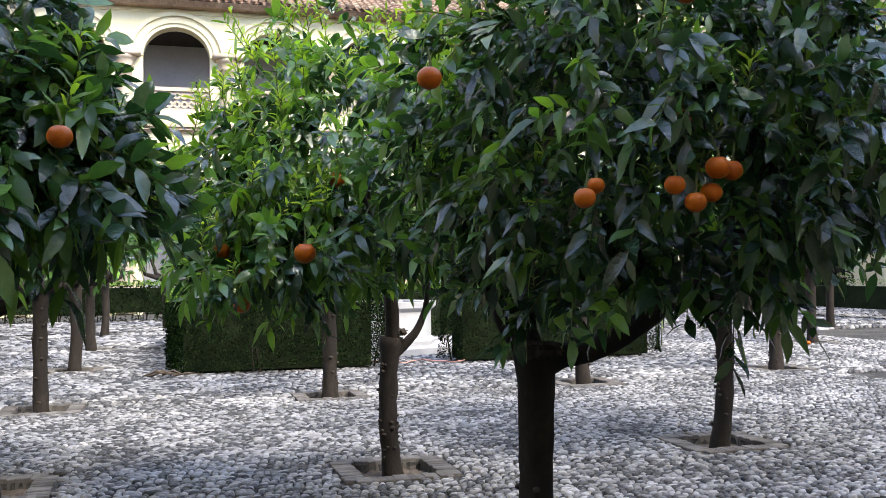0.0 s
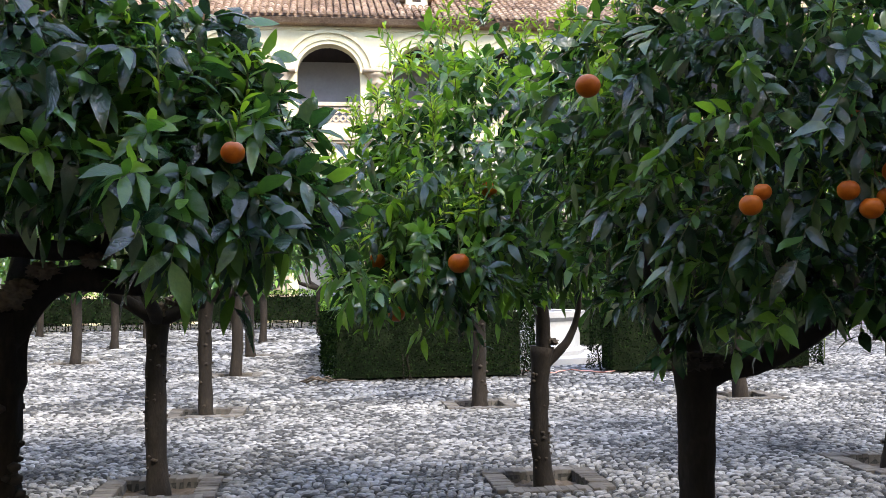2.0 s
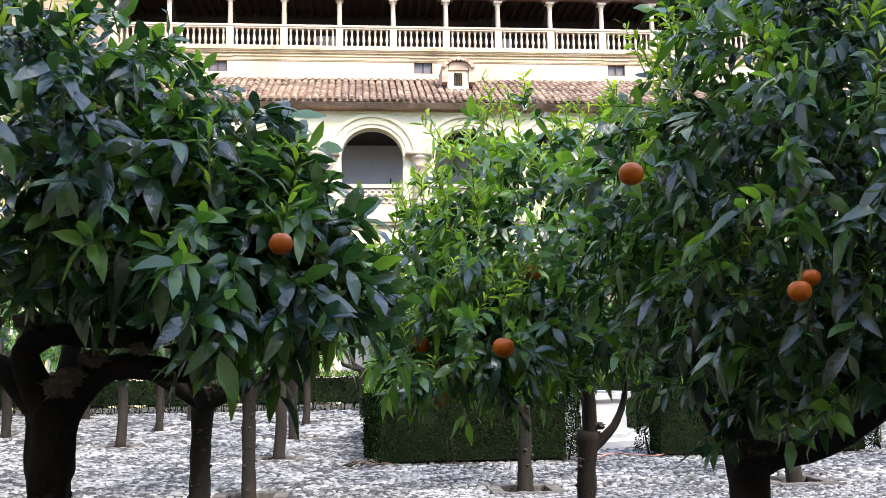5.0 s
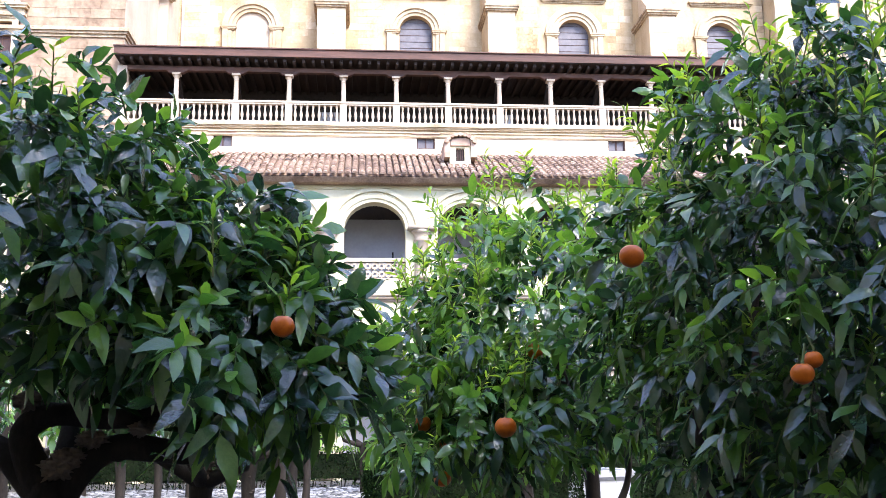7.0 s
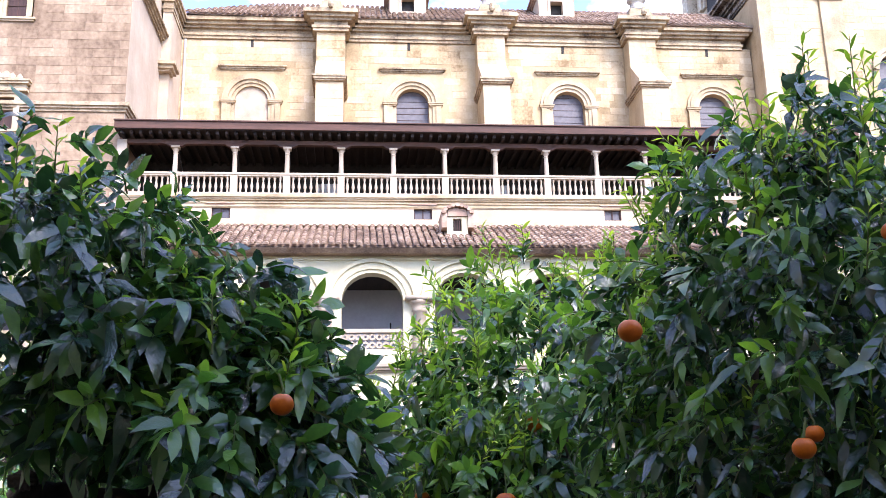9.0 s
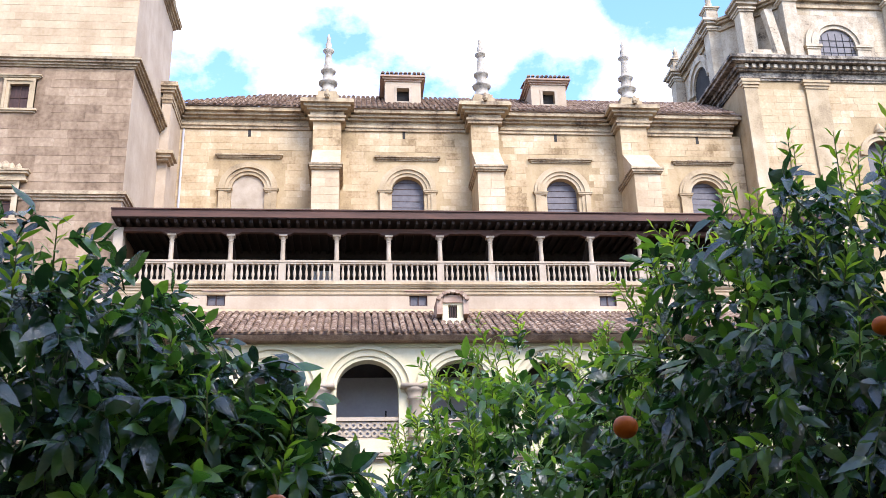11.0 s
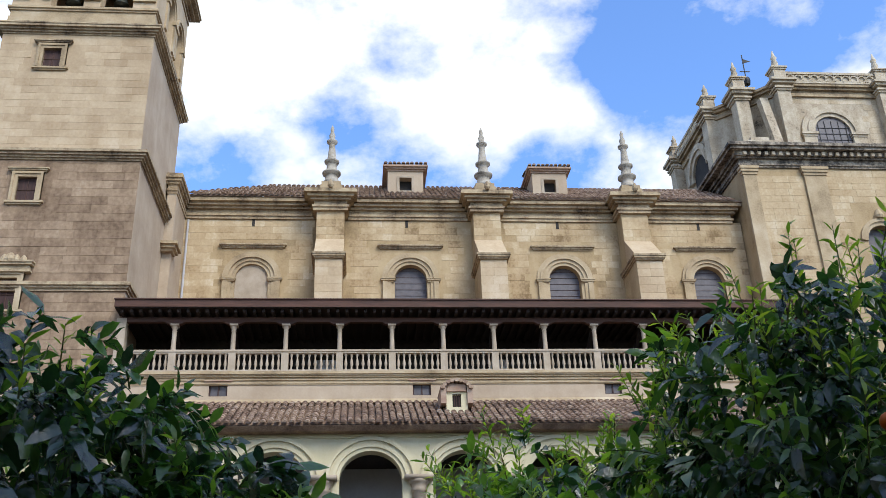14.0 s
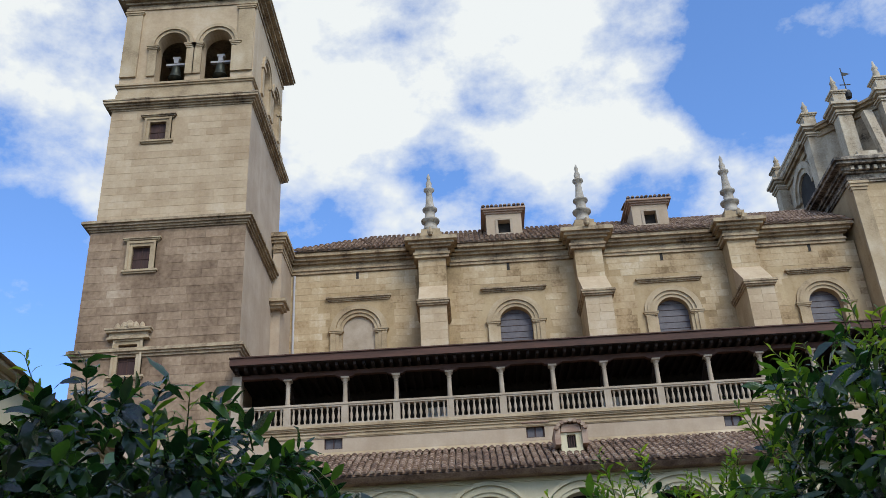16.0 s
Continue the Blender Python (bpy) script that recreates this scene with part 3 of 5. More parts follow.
        bell = wpart("bell", bm, BRONZE, t, "dark bronze bell hanging from a pale yoke", True)
        bm = bx(bmesh.new(), cx - 0.62, cx + 0.62, g + 0.9, g + 1.1, 40.97, 41.1)
        bx(bm, cx - 0.14, cx + 0.14, g + 0.88, g + 1.12, 41.1, 41.45)
        bx(bm, cx - 0.24, cx + 0.24, g + 0.88, g + 1.12, 41.45, 41.62)
        under(part("bell_yoke", bm, GREY_WALL), bell)
    framed_window(t, -17.12, 26.05, 27.44, 0.49, Y0, True)
    framed_window(t, -17.05, 34.6, 35.84, 0.49, c, True)
    framed_window(t, -17.25, 20.0, 21.68, 0.48, Y0, False)
    bm = steps(bmesh.new(), -18.05, -16.45, Y0, Y0 + 0.05, 21.95, ((0.12, 0.3), (0.25, 0.22), (0.12, 0.36), (0.1, 0.42)))
    wpart("pediment", bm, WEATHERED, t)
    bm = bmesh.new()
    for k, (x, r) in enumerate(((-17.9, 0.16), (-17.55, 0.2), (-17.25, 0.3), (-16.95, 0.2), (-16.6, 0.16))):
        lathe(bm, x, Y0 - 0.15, ((r, 22.5), (r * 1.1, 22.6), (r * 0.8, 22.7 + r * 0.5), (r * 0.2, 22.75 + r)), 8)
    wpart("carved_crest", bm, WEATHERED, t)
    ashlar_blocks(t, X0, X1, 22.0, 28.3, Y0, TOWER_STONE, 0.48, 1.0, ((-18.1, -16.1, 21.9, 23.3), (-18.0, -16.25, 25.75, 28.1)), 3, proud=0.018)
    ashlar_blocks(t, X0, X1, 15.0, 20.9, Y0, TOWER_STONE, 0.48, 1.05, ((-18.1, -16.4, 19.7, 22.0),), 5, proud=0.018)
    ashlar_blocks(t, a, b, 29.15, 36.65, c, TOWER_PALE, 0.47, 1.1, ((-17.95, -16.2, 34.3, 36.5),), 4)
    # the flank that faces the nave roof
    wpart("side_facing", box(X1 - 0.05, X1 + 0.012, Y0 + 0.02, Y1, 15.0, 28.3), RENDERED, t)
    wpart("side_facing", box(b - 0.05, b + 0.012, c + 0.02, d, 29.1, 36.65), RENDERED, t)
    return t


tower()


# ---------------------------------------------------------------- nave
N = 56.5
NAVE_WINDOWS = (-6.55, 3.42, 13.35, 22.9)
BUTTRESSES = (-1.68, 8.32, 18.05)
CORNICE = ((0.2, 0.12), (0.16, 0.2), (0.3, 0.08), (0.16, 0.3), (0.2, 0.5), (0.2, 0.7), (0.1, 0.64))


def barrel_roof(parent, x0, x1, ylo, zlo, yhi, zhi, pitch, course, keep=None, r=None, taper=None):
    """Rows of half-round clay tiles up a slope. keep: x range in which each tile is an object of its own."""
    r = r or pitch * 0.42
    length = math.hypot(yhi - ylo, zhi - zlo)
    rows = max(1, round(length / course))
    ang = math.atan2(zhi - zlo, yhi - ylo)
    seg = 6
    rnd = random.Random(int(x0 * 10) + 7)

    def tile_pts():
        pts = []
        for end, (along, rr, lift) in enumerate(((-0.03, r, 0.035), (course * 1.12, r * 0.8, 0.0))):
            pts.append([(rr * math.cos(math.pi * k / seg), along, rr * math.sin(math.pi * k / seg) * 0.85 + lift) for k in range(seg + 1)])
        return pts

    def add(bm, m):
        rings = [[bm.verts.new(m @ Vector(p)) for p in ring] for ring in tile_pts()]
        for k in range(seg):
            bm.faces.new((rings[0][k], rings[0][k + 1], rings[1][k + 1], rings[1][k]))
        bm.faces.new(rings[0])

    single = bmesh.new()
    add(single, Matrix.Identity(4))
    me = mesh_from("roof_tile", single, TILE_ONE)
    rest = bmesh.new()
    cols = round((x1 - x0) / pitch)
    for i in range(cols):
        x = x0 + (i + 0.5) * pitch
        up = rows if not taper else max(1, round(rows * min(1.0, (x - taper[0]) / (taper[1] - taper[0]))))
        for j in range(up):
            s = j * length / rows
            m = Matrix.Translation((x + rnd.uniform(-0.02, 0.02), ylo + s * math.cos(ang), zlo + s * math.sin(ang) + rnd.uniform(0, 0.02)))
            m = m @ Matrix.Rotation(ang + rnd.uniform(-0.02, 0.02), 4, "X") @ Matrix.Rotation(rnd.uniform(-0.05, 0.05), 4, "Z")
            if keep and keep[0] < x < keep[1]:
                ob = new("roof_tile", me)
                ob.matrix_basis = m
                under(ob, parent)
            else:
                add(rest, m)
    if len(rest.verts):
        ob = wpart("roof_tiles", rest, TILE, parent)
        ob["kind"] = "stuff"
    else:
        rest.free()


def nave():
    t = thing("church_nave", (6, 58, 0), "golden ashlar nave wall with stepped buttresses and arched windows", "church")
    X0, X1 = -11.5, 25.7
    wall = arch_wall(bmesh.new(), X0, X1, -0.1, 30.6, N, N + 1.2, [(cx, 1.02, 23.6, 26.35, 1.0) for cx in NAVE_WINDOWS])
    wpart("nave_wall", wall, ASHLAR_BACK, t)
    wpart("cornice", steps(bmesh.new(), X0, X1 - 0.7, N, N + 1.0, 30.5, CORNICE), WEATHERED, t)
    for i, cx in enumerate(NAVE_WINDOWS):
        y = N
        bm = bmesh.new()
        archivolt(bm, cx, 26.35, 1.02, 1.0, ((0.2, 0.04), (0.22, 0.12), (0.2, 0.22), (0.18, 0.14)), y, 20)
        wpart("archivolt", bm, DRESSED, t)
        for s in (-1, 1):
            bm = bmesh.new()
            for xo, hw, d in ((1.14, 0.1, 0.04), (1.36, 0.12, 0.12), (1.62, 0.16, 0.2)):
                bx(bm, cx + s * xo - hw, cx + s * xo + hw, y - d, y + 0.05, 23.4, 26.12)
            xa = cx + s * 1.44
            steps(bm, xa - 0.34, xa + 0.34, y - 0.12, y + 0.05, 26.12, ((0.08, 0.04), (0.1, 0.1), (0.06, 0.14)))
            wpart("jamb_pilaster", bm, DRESSED, t)
        bm = steps(bmesh.new(), cx - 1.85, cx + 1.85, y, y + 0.05, 28.42, ((0.08, 0.08), (0.1, 0.16), (0.1, 0.26)))
        wpart("hood_moulding", bm, WEATHERED, t)
        if i == 0:
            wpart("blind_infill", arch_fill(cx, 23.6, 26.35, 1.02, 1.0, y + 0.12, y + 0.4), PALE, t, "pale plastered blind arch")
        else:
            w = wpart("window", arch_fill(cx, 23.6, 26.35, 1.02, 1.0, y + 0.45, y + 0.5), LEADED, t, "dark leaded glass in an arched opening")
            for k in range(9):
                z = 23.7 + k * 0.42
                hw = 1.02 if z < 26.35 else 1.02 * math.sqrt(max(0.02, 1 - (z - 26.35) ** 2))
                under(part("window_bar", box(cx - hw, cx + hw, y + 0.425, y + 0.445, z, z + 0.022), SHUTTER), w)
    for x in (-6.62, 3.22, 13.17, 22.73):
        wpart("vent_slit", box(x - 0.09, x + 0.09, N - 0.035, N + 0.02, 30.0, 30.5), DARK_INSIDE, t)
    blocked = [(cx - 1.86, cx + 1.86, 23.0, 28.75) for cx in NAVE_WINDOWS] + [(bx_ - 0.9, bx_ + 0.9, 0, 40) for bx_ in BUTTRESSES]
    ashlar_blocks(t, X0, X1, 22.6, 30.45, N, ASHLAR, 0.47, 0.95, blocked, 8)
    for cx in BUTTRESSES:
        b = thing("buttress", (cx, N - 1.6, 0), "stepped stone buttress topped by a turned pinnacle", "buttress", "nave buttresses")
        hw = 0.88
        wpart("upper_pier", box(cx - hw, cx + hw, N - 1.25, N + 0.02, 26.4, 30.6), ASHLAR_BACK, b)
        bm = prism_x(bmesh.new(), ((N - 3.15, 26.75), (N - 1.2, 28.6), (N - 1.2, 26.6)), cx - hw, cx + hw)
        wpart("weathering_slope", bm, TOWER_PALE, b)
        wpart("ledge", steps(bmesh.new(), cx - hw + 0.04, cx + hw - 0.04, N - 3.1, N - 0.02, 26.38, ((0.1, 0.05), (0.14, 0.14), (0.12, 0.2))), WEATHERED, b)
        wpart("lower_pier", box(cx - hw + 0.06, cx + hw - 0.06, N - 3.0, N + 0.02, -0.1, 26.4), ASHLAR_BACK, b)
        ashlar_blocks(b, cx - hw + 0.06, cx + hw - 0.06, 22.6, 26.35, N - 3.0, TOWER_PALE, 0.55, 1.1, (), 31)
        ashlar_blocks(b, cx - hw, cx + hw, 28.3, 30.5, N - 1.25, ASHLAR, 0.5, 0.95, (), 32)
        wpart("cornice", steps(bmesh.new(), cx - hw - 0.1, cx + hw + 0.1, N - 1.35, N, 30.5, CORNICE), WEATHERED, b)
        wpart("pinnacle_base", steps(bmesh.new(), cx - 0.62, cx + 0.62, N - 1.35, N - 0.1, 31.8, ((0.55, 0.1), (0.3, 0.0))), DRESSED, b)
        z = 32.6
        prof = [(0.62, z), (0.66, z + 0.12), (0.44, z + 0.42), (0.40, z + 0.75), (0.60, z + 0.86), (0.62, z + 0.98), (0.34, z + 1.12), (0.33, z + 1.65), (0.48, z + 1.74), (0.5, z + 1.85), (0.30, z + 2.0), (0.20, z + 3.0), (0.22, z + 3.15), (0.36, z + 3.3), (0.36, z + 3.4), (0.17, z + 3.52), (0.21, z + 3.85), (0.11, z + 4.1), (0.13, z + 4.35), (0.03, z + 4.65)]
        wpart("pinnacle", lathe(bmesh.new(), cx, N - 0.75, prof, 16), PINNACLE, b, "pale turned stone pinnacle", True)
        bm = lathe(bmesh.new(), cx, N - 2.15, ((0.12, 31.75), (0.2, 31.9), (0.16, 32.1), (0.08, 32.3)), 8)
        wpart("carved_boss", bm, WEATHERED, b)
    # hipped tile roof
    r = thing("nave_roof", (6, 60, 31.8), "hipped roof of old clay barrel tiles", "roof")
    ylo, zlo, yhi, zhi = N - 0.75, 31.8, 61.4, 35.7
    bm = bmesh.new()
    prism_x(bm, ((ylo, zlo), (yhi, zhi), (yhi + 6, 31.5)), -6.0, 26.5)
    vs = [bm.verts.new(p) for p in ((-6.0, ylo, zlo), (-6.0, yhi, zhi), (-11.6, ylo, zlo), (-11.6, 66.0, zlo))]
    bm.faces.new((vs[0], vs[1], vs[2]))
    bm.faces.new((vs[1], vs[3], vs[2]))
    wpart("roof_deck", bm, TILE, r)
    barrel_roof(r, -6.0, 25.4, ylo - 0.1, zlo + 0.05, yhi, zhi + 0.05, 0.34, 0.5)
    barrel_roof(r, -11.4, -6.0, ylo - 0.1, zlo + 0.05, yhi, zhi + 0.05, 0.34, 0.5, None, None, (-11.7, -6.0))
    for cx in (3.25, 13.15):
        d = thing("roof_dormer", (cx, N + 1, 32.8), "small brick dormer with a square dark opening and tiled top", "dormer", "nave roof dormers")
        y = N + 1.0
        bm = bmesh.new()
        bx(bm, cx - 1.2, cx - 0.42, y, y + 3.0, 32.2, 34.85)
        bx(bm, cx + 0.42, cx + 1.2, y, y + 3.0, 32.2, 34.85)
        bx(bm, cx - 0.42, cx + 0.42, y, y + 3.0, 32.2, 33.3)
        bx(bm, cx - 0.42, cx + 0.42, y, y + 3.0, 34.3, 34.85)
        wpart("dormer_wall", bm, RENDERED, d)
        wpart("dark_opening", box(cx - 0.42, cx + 0.42, y + 0.5, y + 0.6, 33.3, 34.3), DARK_INSIDE, d)
        bm = bmesh.new()
        for s in (-1, 1):
            bx(bm, cx + s * 0.5 - 0.09, cx + s * 0.5 + 0.09, y - 0.05, y + 0.02, 33.2, 34.4)
        bx(bm, cx - 0.41, cx + 0.41, y - 0.05, y + 0.02, 34.3, 34.42)
        bx(bm, cx - 0.41, cx + 0.41, y - 0.05, y + 0.02, 33.2, 33.3)
        wpart("window_frame", bm, PALE, d)
        wpart("eave", steps(bmesh.new(), cx - 1.2, cx + 1.2, y, y + 3.0, 34.8, ((0.12, 0.08), (0.12, 0.2), (0.14, 0.32))), BRICK, d)
        barrel_roof(d, cx - 1.5, cx + 1.5, y - 0.36, 35.2, y + 2.6, 35.9, 0.3, 0.5)
    # pier and rainwater pipe in the corner beside the tower
    p = thing("corner_pier", (-11.1, 55, 0), "stone corner pier with a projecting moulded bracket", "pier")
    wpart("pier_shaft", box(-11.49, -10.95, 53.2, N - 0.01, -0.1, 30.5), RENDERED, p)
    wpart("cornice", steps(bmesh.new(), -11.45, -10.95, 53.2, N - 0.01, 30.5, tuple((h, p * 0.5) for h, p in CORNICE)), WEATHERED, p)
    wpart("bracket", steps(bmesh.new(), -11.45, -10.9, 52.9, 53.6, 26.5, ((0.15, 0.1), (0.2, 0.25), (0.2, 0.4))), WEATHERED, p)
    bm = lathe(bmesh.new(), -10.72, N - 0.12, ((0.07, 20.0), (0.07, 30.4)), 10)
    tagged(part("rainwater_pipe", bm, GREY_WALL), "grey metal rainwater pipe down the nave wall", "pipe")


nave()


# ---------------------------------------------------------------- transept and crossing lantern
def transept():
    t = thing("transept", (35, 60, 0), "plain ashlar transept block with a heavy dark cornice", "church")
    X0, X1, Y0, Y1 = 25.75, 52.0, 55.0, 72.0
    wpart("transept_wall", arch_wall(bmesh.new(), X0, X1, -0.1, 34.3, Y0, Y0 + 1.5, [(34.6, 1.1, 26.0, 28.6, 1.1)]), ASHLAR_BACK, t)
    wpart("transept_core", box(X0, X1, Y0 + 1.5, Y1, -0.1, 34.3), ASHLAR_BACK, t)
    wpart("window", arch_fill(34.6, 26.0, 28.6, 1.1, 1.1, Y0 + 0.5, Y0 + 0.56), LEADED, t, "dark leaded glass in an arched opening")
    bm = archivolt(bmesh.new(), 34.6, 28.6, 1.1, 1.1, ((0.25, 0.1), (0.25, 0.2)), Y0)
    lathe(bm, 34.6, Y0 - 0.1, ((0.3, 30.2), (0.35, 30.4), (0.1, 30.9)), 10)
    wpart("archivolt", bm, DRESSED, t)
    wpart("cornice", steps(bmesh.new(), X0, X1, Y0, Y1, 34.0, ((0.14, 0.12), (0.12, 0.2), (0.36, 0.1), (0.14, 0.3), (0.3, 0.45), (0.2, 0.85), (0.2, 1.0), (0.1, 0.9))), BLACK_CRUST, t)
    bm = bmesh.new()
    for k in range(46):
        x = X0 + 0.1 + k * 0.5
        bx(bm, x, x + 0.22, Y0 - 0.62, Y0 - 0.4, 34.72, 34.98)
    wpart("dentil_course", bm, LANTERN_TRIM, t)["kind"] = "stuff"
    for x in (25.75, 30.0):
        w = 0.9 if x < 26 else 1.5
        bm = bx(bmesh.new(), x, x + w, Y0 - 0.18, Y0 + 0.02, -0.1, 33.4)
        steps(bm, x, x + w, Y0 - 0.18, Y0 + 0.02, 33.4, ((0.2, 0.06), (0.2, 0.14), (0.2, 0.2)))
        wpart("pilaster", bm, DRESSED, t)
    ashlar_blocks(t, 26.7, 29.95, 25.0, 33.4, Y0, ASHLAR, 0.5, 1.0, (), 41)
    ashlar_blocks(t, 31.55, 40.0, 25.0, 33.9, Y0, ASHLAR, 0.5, 1.0, ((32.9, 36.3, 25, 31.0),), 42)

    l = thing("crossing_lantern", (34.5, 64, 35.5), "polygonal stone lantern with arched windows, pilasters and carved parapet", "lantern")
    yF, xL = 57.4, 27.0
    plan = [(30.6, yF), (39.2, yF), (43.0, 61.0), (43.0, 70.0), (xL, 70.0), (xL, 61.0)]

    def ring(z0, z1, off):
        bm = bmesh.new()
        c = Vector((35, 64))
        pts = []
        for x, y in plan:
            d = (Vector((x, y)) - c).normalized() * off
            pts.append((x + d.x, y + d.y))
        a = [bm.verts.new((x, y, z0)) for x, y in pts]
        b = [bm.verts.new((x, y, z1)) for x, y in pts]
        bm.faces.new(a[::-1])
        bm.faces.new(b)
        for i in range(len(pts)):
            j = (i + 1) % len(pts)
            bm.faces.new((a[i], a[j], b[j], b[i]))
        return bm

    wpart("lantern_wall", ring(35.3, 41.6, 0.0), LANTERN_TRIM, l)
    ashlar_blocks(l, 31.45, 38.15, 35.5, 41.45, yF, LANTERN_STONE, 0.48, 0.95, ((31.85, 36.65, 35.0, 40.75),), 44)
    for z0, z1, off in ((41.5, 41.75, 0.2), (41.75, 42.0, 0.12), (42.0, 42.2, 0.4), (42.2, 42.4, 0.6)):
        wpart("cornice", ring(z0, z1, off), WEATHERED, l)
    wpart("window", arch_fill(34.25, 36.2, 38.4, 1.35, 1.35, yF - 0.06, yF + 0.05), LEADED, l, "dark leaded glass in an arched opening")
    wpart("archivolt", archivolt(bmesh.new(), 34.25, 38.4, 1.35, 1.35, ((0.28, 0.2), (0.3, 0.32), (0.4, 0.22)), yF, 22), LANTERN_TRIM, l)
    for s in (-1, 1):
        xm = 34.25 + s * 1.85
        bm = box(xm - 0.48, xm + 0.48, yF - 0.26, yF + 0.02, 35.6, 38.0)
        steps(bm, xm - 0.48, xm + 0.48, yF - 0.26, yF, 38.0, ((0.15, 0.06), (0.2, 0.14)))
        wpart("jamb_pilaster", bm, LANTERN_TRIM, l)
    bm = bmesh.new()
    for k in range(6):
        bx(bm, 32.9, 35.6, yF - 0.1, yF - 0.07, 36.3 + k * 0.5, 36.33 + k * 0.5)
    for k in range(5):
        bx(bm, 33.2 + k * 0.52, 33.23 + k * 0.52, yF - 0.1, yF - 0.07, 36.2, 39.4)
    wpart("window_bars", bm, IRON, l)["kind"] = "stuff"
    # window in the flank
    pts = arch_pts(64.4, 39.0, 1.5, 1.5)
    wpart("window", prism_x(bmesh.new(), [(62.9, 35.6)] + pts + [(65.9, 35.6)], xL - 0.06, xL + 0.05), DARK_INSIDE, l, "dark arched opening")
    wpart("archivolt", archivolt(bmesh.new(), 64.4, 39.0, 1.5, 1.5, ((0.4, 0.25), (0.5, 0.4)), xL, 20, "-x"), LANTERN_TRIM, l)
    # pilasters with caps, pedestals and finials at the corners
    for x, y, tall in ((30.9, yF - 0.2, 1.0), (38.7, yF - 0.2, 1.0), (28.3, 58.6, 0.9), (26.9, 61.2, 0.5), (26.7, 68.6, 0.5)):
        bm = box(x - 0.5, x + 0.5, y - 0.5, y + 0.5, 35.3, 41.6)
        steps(bm, x - 0.5, x + 0.5, y - 0.5, y + 0.5, 41.6, ((0.15, 0.1), (0.15, 0.2), (0.2, 0.05), (0.2, 0.3), (0.2, 0.45)))
        bx(bm, x - 0.45, x + 0.45, y - 0.45, y + 0.45, 42.5, 43.5)
        steps(bm, x - 0.45, x + 0.45, y - 0.45, y + 0.45, 43.5, ((0.12, 0.08), (0.12, 0.16)))
        wpart("corner_pilaster", bm, LANTERN_TRIM, l)
        z = 43.74
        bm = lathe(bmesh.new(), x, y, ((0.34, z), (0.36, z + 0.15), (0.2, z + 0.3), (0.26, z + 0.5), (0.17, z + 0.6 + 0.3 * tall), (0.24, z + 0.65 + 0.4 * tall), (0.12, z + 0.8 + 0.5 * tall), (0.05, z + 1.0 + 0.7 * tall)), 12)
        wpart("finial", bm, LANTERN_TRIM, l, "", True)
    # carved parapet
    bm = bmesh.new()
    for z0, z1 in ((42.4, 42.55), (43.2, 43.4)):
        bx(bm, 31.4, 38.2, yF - 0.55, yF - 0.3, z0, z1)
    for k in range(11):
        cx = 31.75 + k * 0.61
        for q in range(10):
            a0, a1 = 2 * math.pi * q / 10, 2 * math.pi * (q + 1) / 10
            prism(bm, [(cx + rr * math.cos(a), 42.87 + rr * math.sin(a)) for a, rr in ((a0, 0.24), (a1, 0.24), (a1, 0.33), (a0, 0.33))], yF - 0.5, yF - 0.35)
        bx(bm, cx + 0.27, cx + 0.34, yF - 0.49, yF - 0.36, 42.55, 43.2)
    bx(bm, 31.4, 38.2, yF - 0.38, yF - 0.33, 42.55, 43.2)
    wpart("parapet", bm, LANTERN_TRIM, l, "stone parapet carved with rosettes")
    bm = bmesh.new()
    for z0, z1 in ((42.4, 42.55), (43.0, 43.2)):
        bx(bm, xL - 0.55, xL - 0.3, 61.7, 68.1, z0, z1)
    for k in range(20):
        bx(bm, xL - 0.5, xL - 0.35, 61.8 + k * 0.32, 61.95 + k * 0.32, 42.55, 43.0)
    wpart("parapet", bm, LANTERN_TRIM, l)
    # leaning raking buttress beside the lantern
    bm = prism_x(bmesh.new(), ((56.0, 35.4), (56.5, 35.4), (58.0, 41.4), (57.4, 41.4)), 29.3, 29.9)
    wpart("raking_shaft", bm, LANTERN_TRIM, l)
    wpart("pedestal", steps(bmesh.new(), 27.0, 28.9, 55.6, 57.2, 35.4, ((1.0, 0.0), (0.15, 0.12), (0.5, -0.3))), LANTERN_TRIM, l)
    bm = bmesh.new()
    bx(bm, 29.86, 29.92, 60.0, 60.06, 43.0, 47.2)
    bx(bm, 29.5, 30.3, 60.0, 60.06, 45.6, 45.66)
    lathe(bm, 29.89, 60.03, ((0.25, 44.4), (0.3, 44.7), (0.25, 45.0)), 10)
    prism(bm, ((29.9, 46.4), (30.5, 46.6), (29.9, 46.8)), 60.0, 60.03)
    tagged(part("weather_vane", bm, IRON), "thin black iron weather vane on the lantern roof", "weather vane")


transept()


# ---------------------------------------------------------------- cloister wing with the timber gallery
ARCHES = [0.68 + 4.1 * k for k in range(-6, 7)]
YA = 42.0  # arcade face


